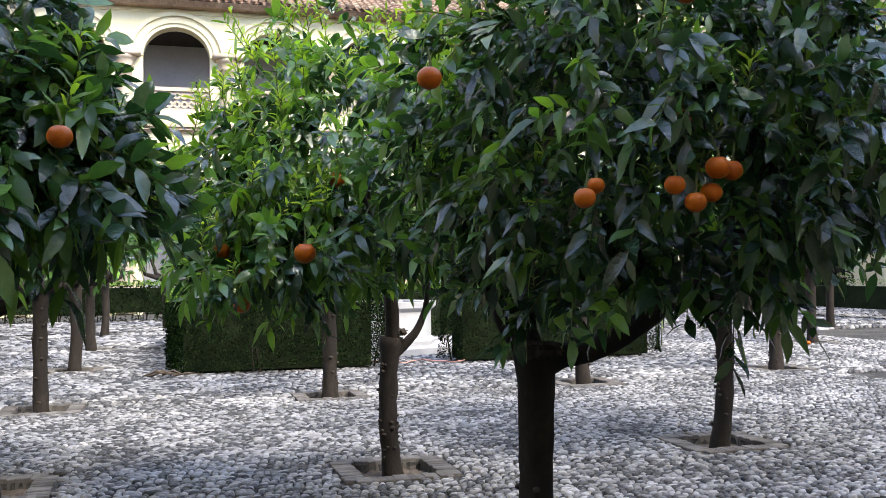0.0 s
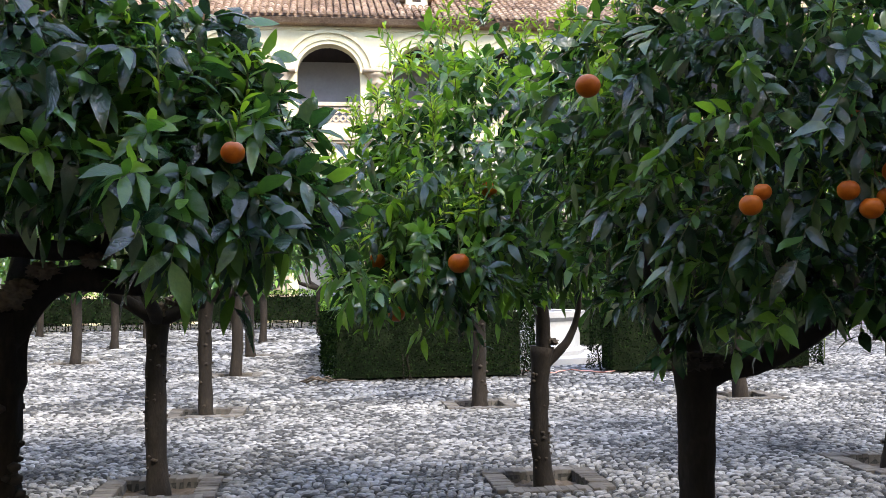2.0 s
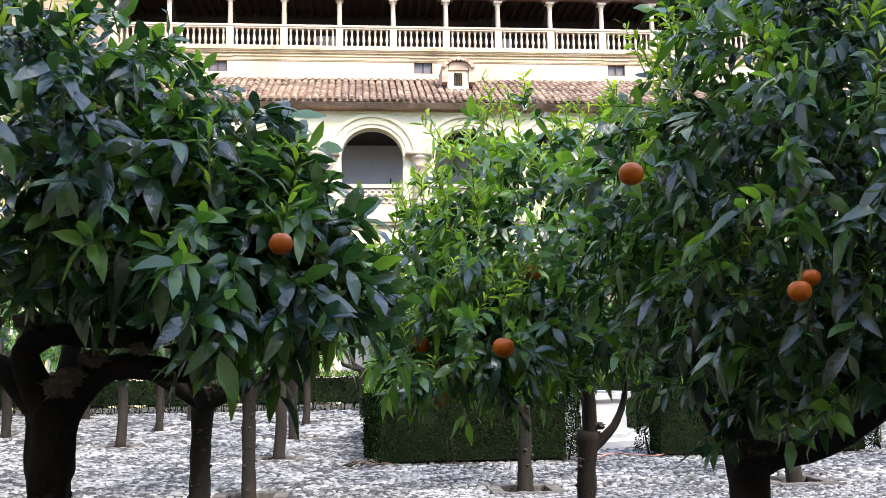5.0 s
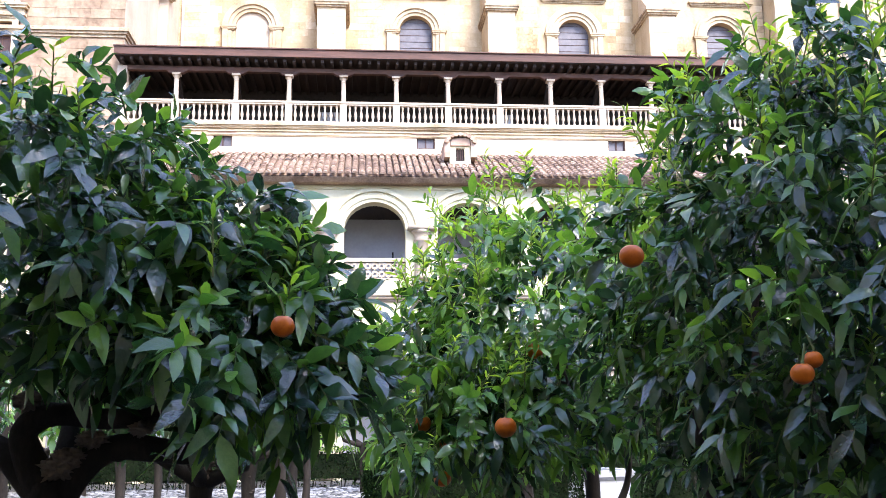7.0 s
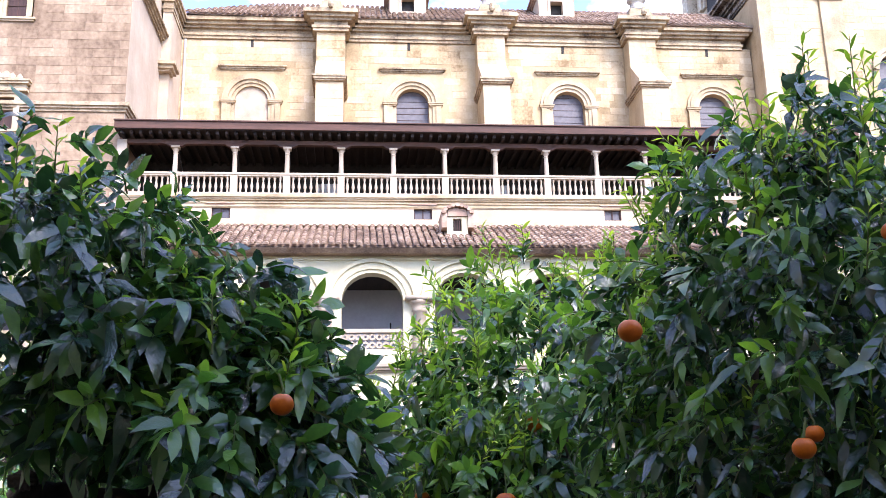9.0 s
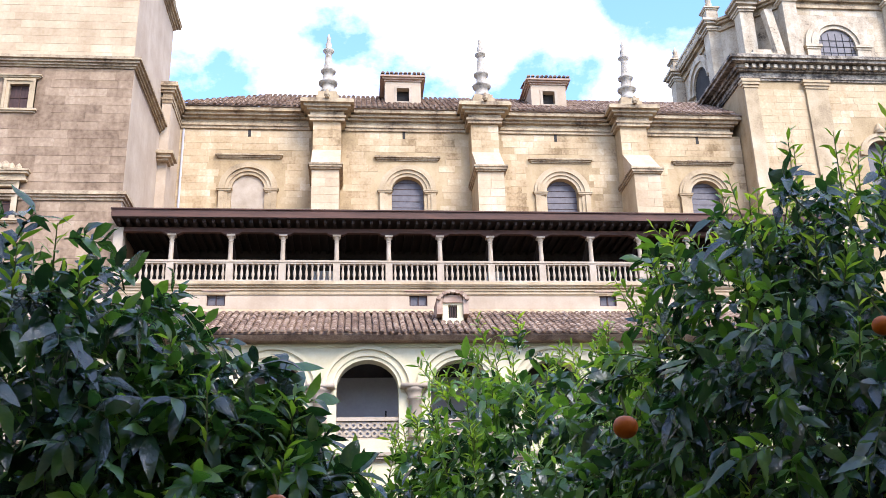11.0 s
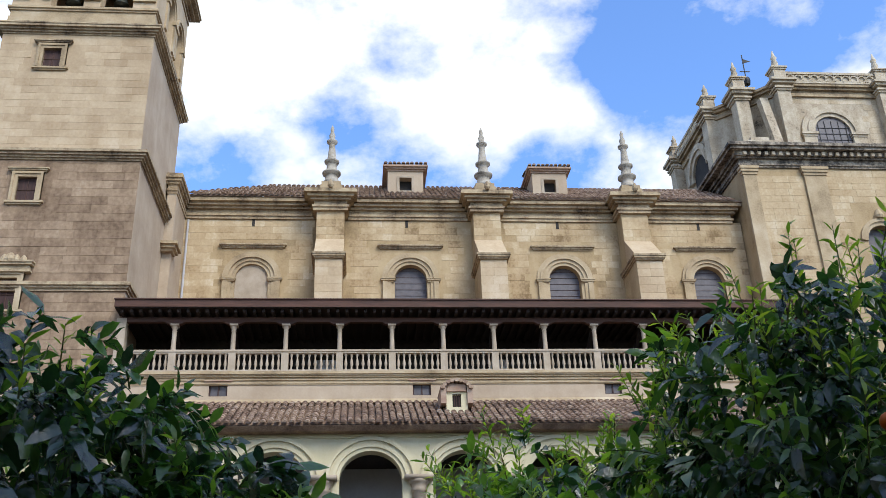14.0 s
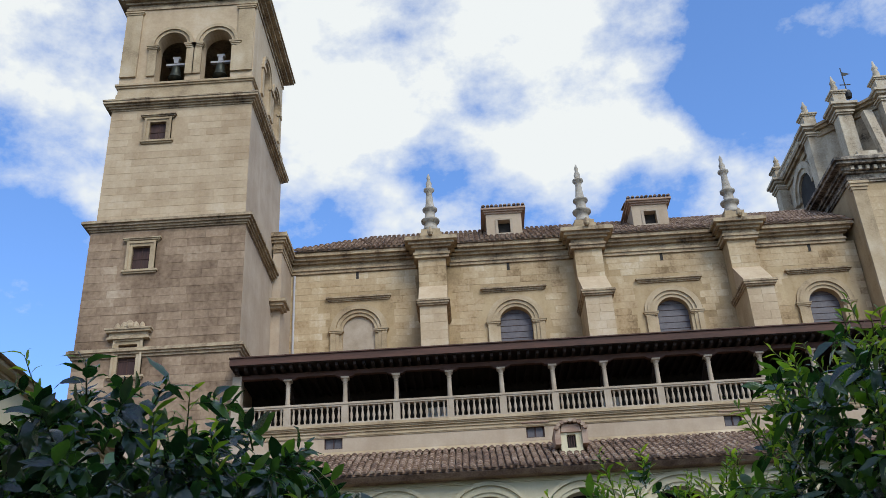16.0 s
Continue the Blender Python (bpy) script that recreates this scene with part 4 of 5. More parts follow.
def cloister_wing():
    t = thing("cloister_wing", (2, 44, 0), "cream two-storey cloister arcade with moulded round arches", "cloister")
    X0, X1 = -24.0, 30.0
    low = [(cx, 1.35, -0.1, 4.55, 1.3) for cx in ARCHES]
    wpart("lower_arcade_wall", arch_wall(bmesh.new(), X0, X1, -0.1, 7.5, YA, YA + 0.7, low), CREAM, t)
    up = [(cx, 1.35, 8.4, 10.62, 1.24) for cx in ARCHES]
    wpart("upper_arcade_wall", arch_wall(bmesh.new(), X0, X1, 7.8, 12.55, YA, YA + 0.7, up), CREAM, t)
    wpart("floor_string", steps(bmesh.new(), X0, X1, YA, YA + 0.7, 7.45, ((0.1, 0.1), (0.12, 0.22), (0.14, 0.3))), PALE, t)
    for cx in ARCHES:
        near = -8 < cx < 14
        for zs, rise in ((10.62, 1.24), (4.55, 1.3)):
            bm = bmesh.new()
            archivolt(bm, cx, zs, 1.35, rise, ((0.16, 0.05), (0.16, 0.12), (0.14, 0.05), (0.16, 0.16)), YA, 20)
            wpart("archivolt", bm, CREAM, t)
            bm = bmesh.new()
            px = cx + 2.05
            lathe(bm, px, YA - 0.05, ((0.36, zs - 2.2 if zs > 8 else 0.0), (0.32, zs - 2.1 if zs > 8 else 0.2), (0.28, zs - 0.55), (0.36, zs - 0.5), (0.30, zs - 0.42), (0.40, zs - 0.2), (0.46, zs - 0.15), (0.46, zs - 0.02)), 14)
            bx(bm, px - 0.62, px + 0.62, YA - 0.5, YA + 0.02, zs - 0.05, zs + 0.12)
            wpart("engaged_column", bm, PALE, t, "", True)
        # pierced balustrade
        bm = bmesh.new()
        bx(bm, cx - 1.35, cx + 1.35, YA + 0.12, YA + 0.4, 9.22, 9.38)
        bx(bm, cx - 1.35, cx + 1.35, YA + 0.15, YA + 0.35, 8.38, 8.5)
        if near:
            for k in range(9):
                x = cx - 1.2 + k * 0.3
                for zc in (8.68, 9.04):
                    for q in range(8):
                        a0, a1 = 2 * math.pi * q / 8, 2 * math.pi * (q + 1) / 8
                        prism(bm, [(x + rr * math.cos(a), zc + rr * math.sin(a)) for a, rr in ((a0, 0.064), (a1, 0.064), (a1, 0.165), (a0, 0.165))], YA + 0.2, YA + 0.32)
        else:
            bx(bm, cx - 1.35, cx + 1.35, YA + 0.2, YA + 0.32, 8.5, 9.22)
        wpart("balustrade_panel", bm, PALE, t, "pale pierced stone tracery balustrade")
    bm = bmesh.new()
    steps(bm, X0, X1, YA, YA + 0.7, 12.42, ((0.06, 0.05), (0.06, 0.10), (0.07, 0.07), (0.07, 0.28), (0.06, 0.52)))
    wpart("eaves_cornice", bm, CREAM, t)
    # Thin added strip that draws the shadow line below the tiles.
    wpart("shade_dark_eaves", box(X0, X1, 41.22, 41.9, 12.745, 12.84), GALLERY_WOOD, t, "dark strip added for the shade line under the tile ends")
    wpart("gallery_floor", box(X0, X1, YA + 0.7, 46.0, 7.4, 7.7), GREY_WALL, t)
    wpart("inner_wall", box(X0, X1, 45.65, 46.3, -0.1, 15.2), GREY_WALL, t)
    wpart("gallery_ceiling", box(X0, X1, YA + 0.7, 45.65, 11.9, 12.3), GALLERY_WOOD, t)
    # iron cross on the inner wall
    bm = bx(bmesh.new(), 1.55, 1.62, 45.55, 45.62, 9.2, 10.3)
    bx(bm, 1.3, 1.87, 45.55, 45.62, 9.85, 9.93)
    tagged(part("wall_cross", bm, IRON), "small dark cross fixed on the grey inner wall", "cross")

    # tiled roof over the arcade
    r = thing("cloister_roof", (2, 43, 13), "old clay barrel tile roof above the arcade", "roof")
    wpart("roof_deck", prism_x(bmesh.new(), ((41.15, 12.78), (45.7, 15.02), (45.7, 12.6), (41.4, 12.6)), X0, X1), TILE, r)
    barrel_roof(r, -14.0, 22.0, 41.05, 12.86, 45.6, 15.1, 0.31, 0.42, (-0.9, 7.1))
    d = thing("roof_vent_house", (4.6, 43.2, 14), "small white dormer with a barred opening and a tiled hood", "dormer")
    cx, y = 4.6, 42.9
    bm = bmesh.new()
    bx(bm, cx - 0.48, cx - 0.2, y, y + 1.4, 13.5, 14.75)
    bx(bm, cx + 0.2, cx + 0.48, y, y + 1.4, 13.5, 14.75)
    bx(bm, cx - 0.2, cx + 0.2, y, y + 1.4, 13.5, 14.05)
    bx(bm, cx - 0.2, cx + 0.2, y, y + 1.4, 14.66, 14.75)
    wpart("dormer_wall", bm, CREAM, d)
    wpart("dark_opening", box(cx - 0.2, cx + 0.2, y + 0.25, y + 0.3, 14.05, 14.66), DARK_INSIDE, d)
    for k in range(3):
        x = cx - 0.11 + k * 0.11
        wpart("window_bar", box(x - 0.02, x + 0.02, y + 0.05, y + 0.09, 14.05, 14.66), SHUTTER, d)
    bm = bmesh.new()
    for s in (-1, 1):
        prism(bm, ((cx + s * 0.48, 14.2), (cx + s * 0.74, 14.2), (cx + s * 0.74, 14.85), (cx + s * 0.45, 15.1), (cx + s * 0.48, 14.75)), y - 0.15, y + 1.5)
    prism(bm, ((cx - 0.46, 14.76), (cx + 0.46, 14.76), (cx + 0.4, 15.12), (cx - 0.4, 15.12)), y - 0.1, y + 1.5)
    wpart("brick_hood", bm, BRICK, d)
    bm = bmesh.new()
    for k in range(9):
        a = math.pi * (0.12 + 0.095 * k)
        x, z = cx - 0.70 * math.cos(a), 14.72 + 0.54 * math.sin(a)
        prism(bm, [(x + 0.11 * math.cos(q * math.pi / 4), z + 0.09 * math.sin(q * math.pi / 4)) for q in range(8)], y - 0.3 + 0.02 * (k % 2), y + 1.5)
    wpart("hood_tiles", bm, TILE, d)

    # wall band and timber gallery above
    g = thing("timber_gallery", (4, 46, 15), "upper loggia with slim stone columns under dark timber eaves", "gallery")
    GX0, GX1 = -11.5, 25.6
    wins = ((2.77, 3.65), (-6.98, -6.1), (12.26, 13.12))
    bm = bmesh.new()
    at = X0
    for a, b in sorted(wins):
        bx(bm, at, a, 45.6, 46.2, 14.8, 16.12)
        bx(bm, a, b, 45.6, 46.2, 14.8, 15.44)
        bx(bm, a, b, 45.6, 46.2, 16.08, 16.12)
        at = b
    bx(bm, at, X1, 45.6, 46.2, 14.8, 16.12)
    wpart("band_wall", bm, RENDERED, g)
    for a, b in wins:
        w = wpart("window", box(a, b, 45.78, 45.82, 15.44, 16.08), LEADED, g, "small dark glazed window")
        bm = bmesh.new()
        for x0, x1, z0, z1 in ((a, a + 0.06, 15.44, 16.08), (b - 0.06, b, 15.44, 16.08), (a, b, 15.44, 15.5), (a, b, 16.02, 16.08), ((a + b) / 2 - 0.03, (a + b) / 2 + 0.03, 15.44, 16.08)):
            bx(bm, x0, x1, 45.72, 45.775, z0, z1)
        under(part("window_frame", bm, SHUTTER), w)
        bm = steps(bmesh.new(), a - 0.12, b + 0.12, 45.6, 45.65, 16.1, ((0.06, 0.06), (0.06, 0.12)))
        wpart("lintel", bm, BRICK, g)
    bm = bmesh.new()
    steps(bm, GX0, GX1, 45.6, 46.2, 16.12, ((0.08, 0.03), (0.06, 0.09), (0.08, 0.05), (0.07, 0.14), (0.06, 0.2), (0.14, 0.26)))
    for k in range(180):
        x = GX0 + 0.1 + k * 0.205
        bx(bm, x, x + 0.09, 45.44, 45.55, 16.335, 16.4)
    wpart("moulded_ledge", bm, DRESSED, g)
    wpart("string_moulding", steps(bmesh.new(), GX0, GX1, 45.6, 45.65, 15.98, ((0.05, 0.04), (0.05, 0.07), (0.04, 0.05))), DRESSED, g)
    wpart("mortar_fillet", prism_x(bmesh.new(), ((45.3, 15.02), (45.598, 15.28), (45.598, 15.0)), GX0, GX1), DRESSED, g)
    cols = (-8.83, -5.98, -3.44, -0.8, 1.78, 4.34, 6.89, 9.47, 12.04, 14.58, 17.14, 19.7, 22.3)
    yc = 45.68
    prof = [(0.15, 16.6), (0.15, 16.72), (0.11, 16.8), (0.125, 17.6), (0.105, 18.72), (0.13, 18.76), (0.1, 18.82), (0.15, 18.95), (0.16, 19.0)]
    for x in cols:
        bm = lathe(bmesh.new(), x, yc, prof, 14)
        bx(bm, x - 0.17, x + 0.17, yc - 0.16, yc + 0.16, 16.59, 17.58)
        bx(bm, x - 0.2, x + 0.2, yc - 0.2, yc + 0.2, 19.0, 19.1)
        wpart("column", bm, PALE, g, "slim pale stone column")
        bm = prism(bmesh.new(), ((x - 0.5, 19.22), (x - 0.3, 19.1), (x + 0.3, 19.1), (x + 0.5, 19.22)), yc - 0.13, yc + 0.13)
        wpart("bracket", bm, DARK_WOOD, g)
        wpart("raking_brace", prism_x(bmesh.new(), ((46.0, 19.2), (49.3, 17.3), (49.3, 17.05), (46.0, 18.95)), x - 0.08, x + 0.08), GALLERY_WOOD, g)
    # balustrade
    bm = bmesh.new()
    bx(bm, GX0, GX1, yc - 0.12, yc + 0.12, 17.58, 17.66)
    bx(bm, GX0, GX1, yc - 0.16, yc + 0.16, 17.66, 17.76)
    wpart("handrail", bm, PALE, g)
    wpart("plinth_rail", box(GX0, GX1, yc - 0.14, yc + 0.14, 16.6, 16.74), PALE, g)
    bprof = ((0.07, 16.74), (0.07, 16.8), (0.04, 16.84), (0.05, 16.92), (0.085, 17.06), (0.06, 17.22), (0.035, 17.36), (0.055, 17.46), (0.07, 17.5), (0.07, 17.58))
    bme = mesh_from("baluster", lathe(bmesh.new(), 0, 0, bprof, 8), PALE, True)
    ends = (GX0 - 0.1,) + cols + (GX1,)
    for a, b in zip(ends, ends[1:]):
        n = max(2, round((b - a - 0.3) / 0.285))
        for k in range(n):
            ob = new("baluster", bme)
            ob.location = (a + 0.17 + (b - a - 0.34) * (k + 0.5) / n, yc, 0)
            under(ob, g)
    # timber eaves
    wpart("wall_plate", box(GX0, GX1, yc - 0.14, yc + 0.14, 19.22, 19.44), DARK_WOOD, g)
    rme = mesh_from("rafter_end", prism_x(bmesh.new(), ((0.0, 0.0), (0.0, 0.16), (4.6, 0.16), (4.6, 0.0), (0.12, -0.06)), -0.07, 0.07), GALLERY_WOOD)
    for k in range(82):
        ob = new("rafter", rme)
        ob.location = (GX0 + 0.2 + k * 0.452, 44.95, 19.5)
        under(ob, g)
    wpart("shade_dark_eaves", box(GX0 - 0.1, GX1, 44.82, 50.0, 19.66, 19.72), GALLERY_WOOD, g)
    wpart("fascia", box(GX0 - 0.12, GX1, 44.76, 44.84, 19.70, 20.06), DARK_WOOD, g, "dark reddish timber fascia")
    wpart("roof_slab", prism_x(bmesh.new(), ((44.7, 20.07), (44.7, 20.13), (50.0, 21.2), (50.0, 20.0)), GX0 - 0.15, GX1), DARK_WOOD, g)
    wpart("gallery_floor", box(GX0, GX1, 45.83, 49.6, 16.4, 16.58), BRICK, g)
    # Back wall coloured near black for the gallery's inner shade.
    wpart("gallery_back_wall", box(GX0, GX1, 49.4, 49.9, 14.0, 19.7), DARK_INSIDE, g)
    for x in (-1.6, 7.6):
        wpart("pale_door", box(x - 0.55, x + 0.55, 49.3, 49.38, 16.58, 18.5), GREY_WALL, g)
    wpart("end_pier", box(GX0 - 0.1, GX0 + 0.35, 45.5, 46.0, 14.0, 19.4), PALE, g)
    # lean-to roof from the gallery up to the nave
    tagged(part("aisle_roof", prism_x(bmesh.new(), ((49.9, 19.6), (49.9, 21.1), (56.5, 23.0), (56.5, 19.6)), -11.4, 25.7), TILE), "tiled lean-to roof behind the gallery eaves", "roof")


cloister_wing()


# ---------------------------------------------------------------- the other three sides of the courtyard
def enclosing_wing(name, x0, x1, y0, y1, top):
    t = thing(name, ((x0 + x1) / 2, (y0 + y1) / 2, 0), "cream plastered cloister wing closing the courtyard", "cloister")
    wpart("wing_wall", box(x0, x1, y0, y1, -0.1, top), CREAM, t)
    wpart("eaves_cornice", steps(bmesh.new(), x0, x1, y0, y1, top, ((0.12, 0.15), (0.14, 0.4))), DRESSED, t)
    cx0, cx1, cy0, cy1 = x0 - 0.6, x1 + 0.6, y0 - 0.6, y1 + 0.6
    bm = bmesh.new()
    v = [bm.verts.new(p) for p in ((cx0, cy0, top + 0.26), (cx1, cy0, top + 0.26), (cx1, cy1, top + 0.26), (cx0, cy1, top + 0.26))]
    if x1 - x0 > y1 - y0:
        m = (cy0 + cy1) / 2
        r = [bm.verts.new((cx0, m, top + 3.0)), bm.verts.new((cx1, m, top + 3.0))]
        fs = ((v[0], v[1], r[1], r[0]), (v[2], v[3], r[0], r[1]), (v[1], v[2], r[1]), (v[3], v[0], r[0]), (v[3], v[2], v[1], v[0]))
    else:
        m = (cx0 + cx1) / 2
        r = [bm.verts.new((m, cy0, top + 3.0)), bm.verts.new((m, cy1, top + 3.0))]
        fs = ((v[0], v[1], r[0]), (v[1], v[2], r[1], r[0]), (v[2], v[3], r[1]), (v[3], v[0], r[0], r[1]), (v[3], v[2], v[1], v[0]))
    for f in fs:
        bm.faces.new(f)
    wpart("wing_roof", bm, TILE, t)


# South wing is unseen; its distance and height are set to shade the trees.
enclosing_wing("unseen_wing_south", -30.0, 34.0, -9.3, -2.8, 12.0)
enclosing_wing("cloister_wing_west", -21.0, -14.45, -2.3, 40.9, 13.04)
enclosing_wing("cloister_wing_east", 30.2, 36.0, -2.3, 45.0, 12.4)

# ---------------------------------------------------------------- orange trees
def tube(bm, pts, radii, n=8, knob=0.0, rnd=None):
    """A tapering tube along a path, with knobs if wished."""
    rings = []
    side = Vector((1, 0.13, 0.07)).normalized()
    for i, p in enumerate(pts):
        p = Vector(p)
        d = (Vector(pts[min(i + 1, len(pts) - 1)]) - Vector(pts[max(i - 1, 0)])).normalized()
        u = d.cross(side)
        if u.length < 0.1:
            u = d.cross(Vector((0, 1, 0)))
        u.normalize()
        w = d.cross(u)
        ring = []
        for k in range(n):
            a = 2 * math.pi * k / n
            r = radii[i]
            if knob and rnd:
                r *= 1 + knob * (noise.noise((p + u * math.cos(a) * 0.3) * 9.0)) + 0.5 * knob * noise.noise(Vector((math.cos(a) * 0.8, math.sin(a) * 0.8, p.z * 14.0)))
            ring.append(bm.verts.new(p + (u * math.cos(a) + w * math.sin(a)) * r))
        rings.append(ring)
    for a, b in zip(rings, rings[1:]):
        for k in range(n):
            bm.faces.new((a[k], a[(k + 1) % n], b[(k + 1) % n], b[k]))
    bm.faces.new(rings[0][::-1])
    bm.faces.new(rings[-1])


def bend(a, b, sag, n=6):
    a, b = Vector(a), Vector(b)
    return [a.lerp(b, k / n) + Vector((0, 0, sag * math.sin(math.pi * k / n))) for k in range(n + 1)]


LEAF_SHAPE = ((0.0, 0.03, 0.0), (0.22, 0.36, 0.02), (0.5, 0.5, 0.03), (0.78, 0.30, 0.0), (1.0, 0.0, -0.05))


LEAF_UV = [(0.0, 0.0)] + [(s, e * w) for s, w, _ in LEAF_SHAPE[1:4] for e in (-1, 0, 1)] + [(1.0, 0.0)]


def leaves_mesh(name, items, mat, wide=0.46):
    """items: base, direction, normal hint, length, droop. One mesh of folded, curved leaves."""
    verts, faces = [], []
    for base, way, up, ln, droop in items:
        way = way.normalized()
        side = way.cross(up)
        if side.length < 0.05:
            side = way.cross(Vector((0.3, 0.9, 0.2)))
        side.normalize()
        nor = side.cross(way)
        i0 = len(verts)
        fold = 0.28 * math.sin(37.0 * droop + 11.0 * ln * 10)
        wave = 0.06 * math.sin(53.0 * droop + 3.0)
        for k, (s, w, lift) in enumerate(LEAF_SHAPE):
            mid = base + way * (s * ln) - Vector((0, 0, 1)) * (droop * ln * s * s) + nor * ((lift + wave * math.sin(s * 6.0)) * ln)
            if k in (0, 4):
                verts.append(tuple(mid))
            else:
                e = side * (w * wide * ln)
                f = nor * ((0.10 + fold) * w * wide * ln)
                verts += [tuple(mid - e + f), tuple(mid), tuple(mid + e + f)]
        faces += [(i0, i0 + 2, i0 + 1), (i0, i0 + 3, i0 + 2)]
        for k in range(2):
            a = i0 + 1 + 3 * k
            faces += [(a, a + 1, a + 4, a + 3), (a + 1, a + 2, a + 5, a + 4)]
        a = i0 + 7
        faces += [(a, a + 1, i0 + 10), (a + 1, a + 2, i0 + 10)]
    me = bpy.data.meshes.new(name)
    me.from_pydata(verts, [], faces)
    one = np.array(LEAF_UV, np.float32)
    idx = np.empty(len(me.loops), np.int32)
    me.loops.foreach_get("vertex_index", idx)
    me.uv_layers.new(name="leaf").data.foreach_set("uv", one[idx % len(one)].reshape(-1))
    me.materials.append(mat)
    me.shade_smooth()
    return me


def orange(parent, at, r, lean, stem=True):
    bm = bmesh.new()
    bmesh.ops.create_icosphere(bm, subdivisions=3, radius=r)
    for v in bm.verts:
        c = v.co.normalized()
        v.co *= 1 + 0.025 * noise.noise(c * 2.3 + Vector(at))
        v.co.z *= 0.93
        if c.z > 0.9:
            v.co.z -= (c.z - 0.9) * r * 1.2
    ob = part("orange", bm, PEEL, None, "ripe orange fruit hanging among the leaves", True)
    ob.location = at
    under(ob, parent)
    bm = bmesh.new()
    tube(bm, ((0, 0, r * 0.8), (0.004, 0, r * 1.1), (0.02 * lean, 0.01, r * 2.6)), (0.006, 0.004, 0.003), 6)
    st = part("stalk", bm, TWIG, None)
    st.parent = ob


def orange_tree(x, y, tr, fork, mid, radii, count, seed, fruits=(), limb_paths=(), floors=()):
    rnd = random.Random(seed)
    (mx, my, cz), (cr, ch) = mid, radii
    t = thing("orange_tree", (x, y, -0.15), "orange tree with a dark knobbly trunk and a dense glossy crown", "tree", "courtyard orange grove")
    far = y > 16
    near = y < 6
    # trunk
    bm = bmesh.new()
    sway = (rnd.uniform(-0.05, 0.05), rnd.uniform(-0.05, 0.05))
    nseg = 26 if near else 16 if not far else 8
    pts, rad = [], []
    for k in range(nseg + 1):
        s = k / nseg
        pts.append((x + sway[0] * math.sin(s * 3.0), y + sway[1] * math.sin(s * 2.6), -0.17 + s * (fork + 0.19)))
        rad.append(tr * (1.18 - 0.25 * min(1, s * 4) + 0.02 * math.sin(s * 19 + seed) + (0.30 * (s - 0.82) / 0.18 if s > 0.82 else 0)))
    tube(bm, pts, rad, 22 if not far else 10, 0.42 if near and x < 0 else 0.16, rnd)
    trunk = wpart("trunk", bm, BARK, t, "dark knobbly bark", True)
    if not far:
        bm = bmesh.new()
        for k in range(60 if near and x < 0 else 14 if near else 46 if y < 9 else 24):
            a, z = rnd.uniform(0, 6.28), rnd.uniform(0.05, fork * 0.85)
            r = rnd.uniform(0.010, 0.024) * (1.35 if near and x < 0 else 1.0 if y < 9 else 1.3)
            c = Vector((x + sway[0] * math.sin(z / fork * 3.0) + math.cos(a) * tr * 0.97, y + sway[1] * math.sin(z / fork * 2.6) + math.sin(a) * tr * 0.97, z))
            m = Matrix.Translation(c) @ Matrix.Diagonal((r, r, r * 0.8, 1))
            bmesh.ops.create_icosphere(bm, subdivisions=1, radius=1.0, matrix=m)
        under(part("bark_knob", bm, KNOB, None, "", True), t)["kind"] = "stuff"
    # limbs
    top = Vector((x, y, fork))
    limbs = []
    n = 5 if not far else 4
    a0 = rnd.uniform(0, 6.28)
    shift = Vector((mx - x, my - y, 0))
    plan = [] if limb_paths else [(math.degrees(a0 + k * 6.283 / n) + rnd.uniform(-17, 17), rnd.uniform(0.45, 0.65), rnd.uniform(0.05, 0.22), rnd.uniform(0.35, 0.8)) for k in range(n)]
    routes = [([Vector(q) for q in path], r0) for path, r0 in limb_paths]
    for deg, far_out, knee, rise in plan:
        a = radians(deg)
        reach = cr * far_out
        elbow = top + Vector((math.cos(a) * reach * 0.6, math.sin(a) * reach * 0.6, knee)) + shift * 0.4
        tip = top + Vector((math.cos(a) * reach, math.sin(a) * reach, rise * ch)) + shift * 0.8
        routes.append((bend(top - Vector((0, 0, 0.06)), elbow, 0.0, 4) + bend(elbow, tip, 0.06, 6)[1:], tr * 0.74))
    for pts, r0 in routes:
        if limb_paths:
            fine = []
            for q, (u, v) in enumerate(zip(pts, pts[1:])):
                w0, w1 = pts[max(q - 1, 0)], pts[min(q + 2, len(pts) - 1)]
                for m in range(4):
                    f = m / 4
                    fine.append(0.5 * ((2 * u) + (v - w0) * f + (2 * w0 - 5 * u + 4 * v - w1) * f * f + (3 * u - w0 - 3 * v + w1) * f ** 3))
            pts = fine + [pts[-1]]
        elbow, tip = pts[len(pts) // 2], pts[-1]
        a = math.atan2(tip.y - top.y, tip.x - top.x)
        rad = [r0 * (1 - 0.6 * i / (len(pts) - 1)) for i in range(len(pts))]
        bm = bmesh.new()
        tube(bm, pts, rad, 12 if near else 10 if not far else 6, 0.16, rnd)
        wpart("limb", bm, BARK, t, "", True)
        for q in range(3 if not far else 1):
            s = rnd.uniform(0.3, 0.95)
            b0 = elbow.lerp(tip, s)
            a2 = a + rnd.uniform(-1.2, 1.2)
            b1 = b0 + Vector((math.cos(a2), math.sin(a2), rnd.uniform(0.1, 0.9))) * cr * 0.38
            if limb_paths:
                b0 = pts[int(len(pts) * (0.6 + 0.35 * s))]
                b1 = b0 + Vector((math.cos(a2) * 0.06, math.sin(a2) * 0.06, 0.24 + 0.1 * s))
            bm = bmesh.new()
            tube(bm, bend(b0, b1, 0.06, 5), [tr * 0.26 - tr * 0.03 * i for i in range(6)], 6)
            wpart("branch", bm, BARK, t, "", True)
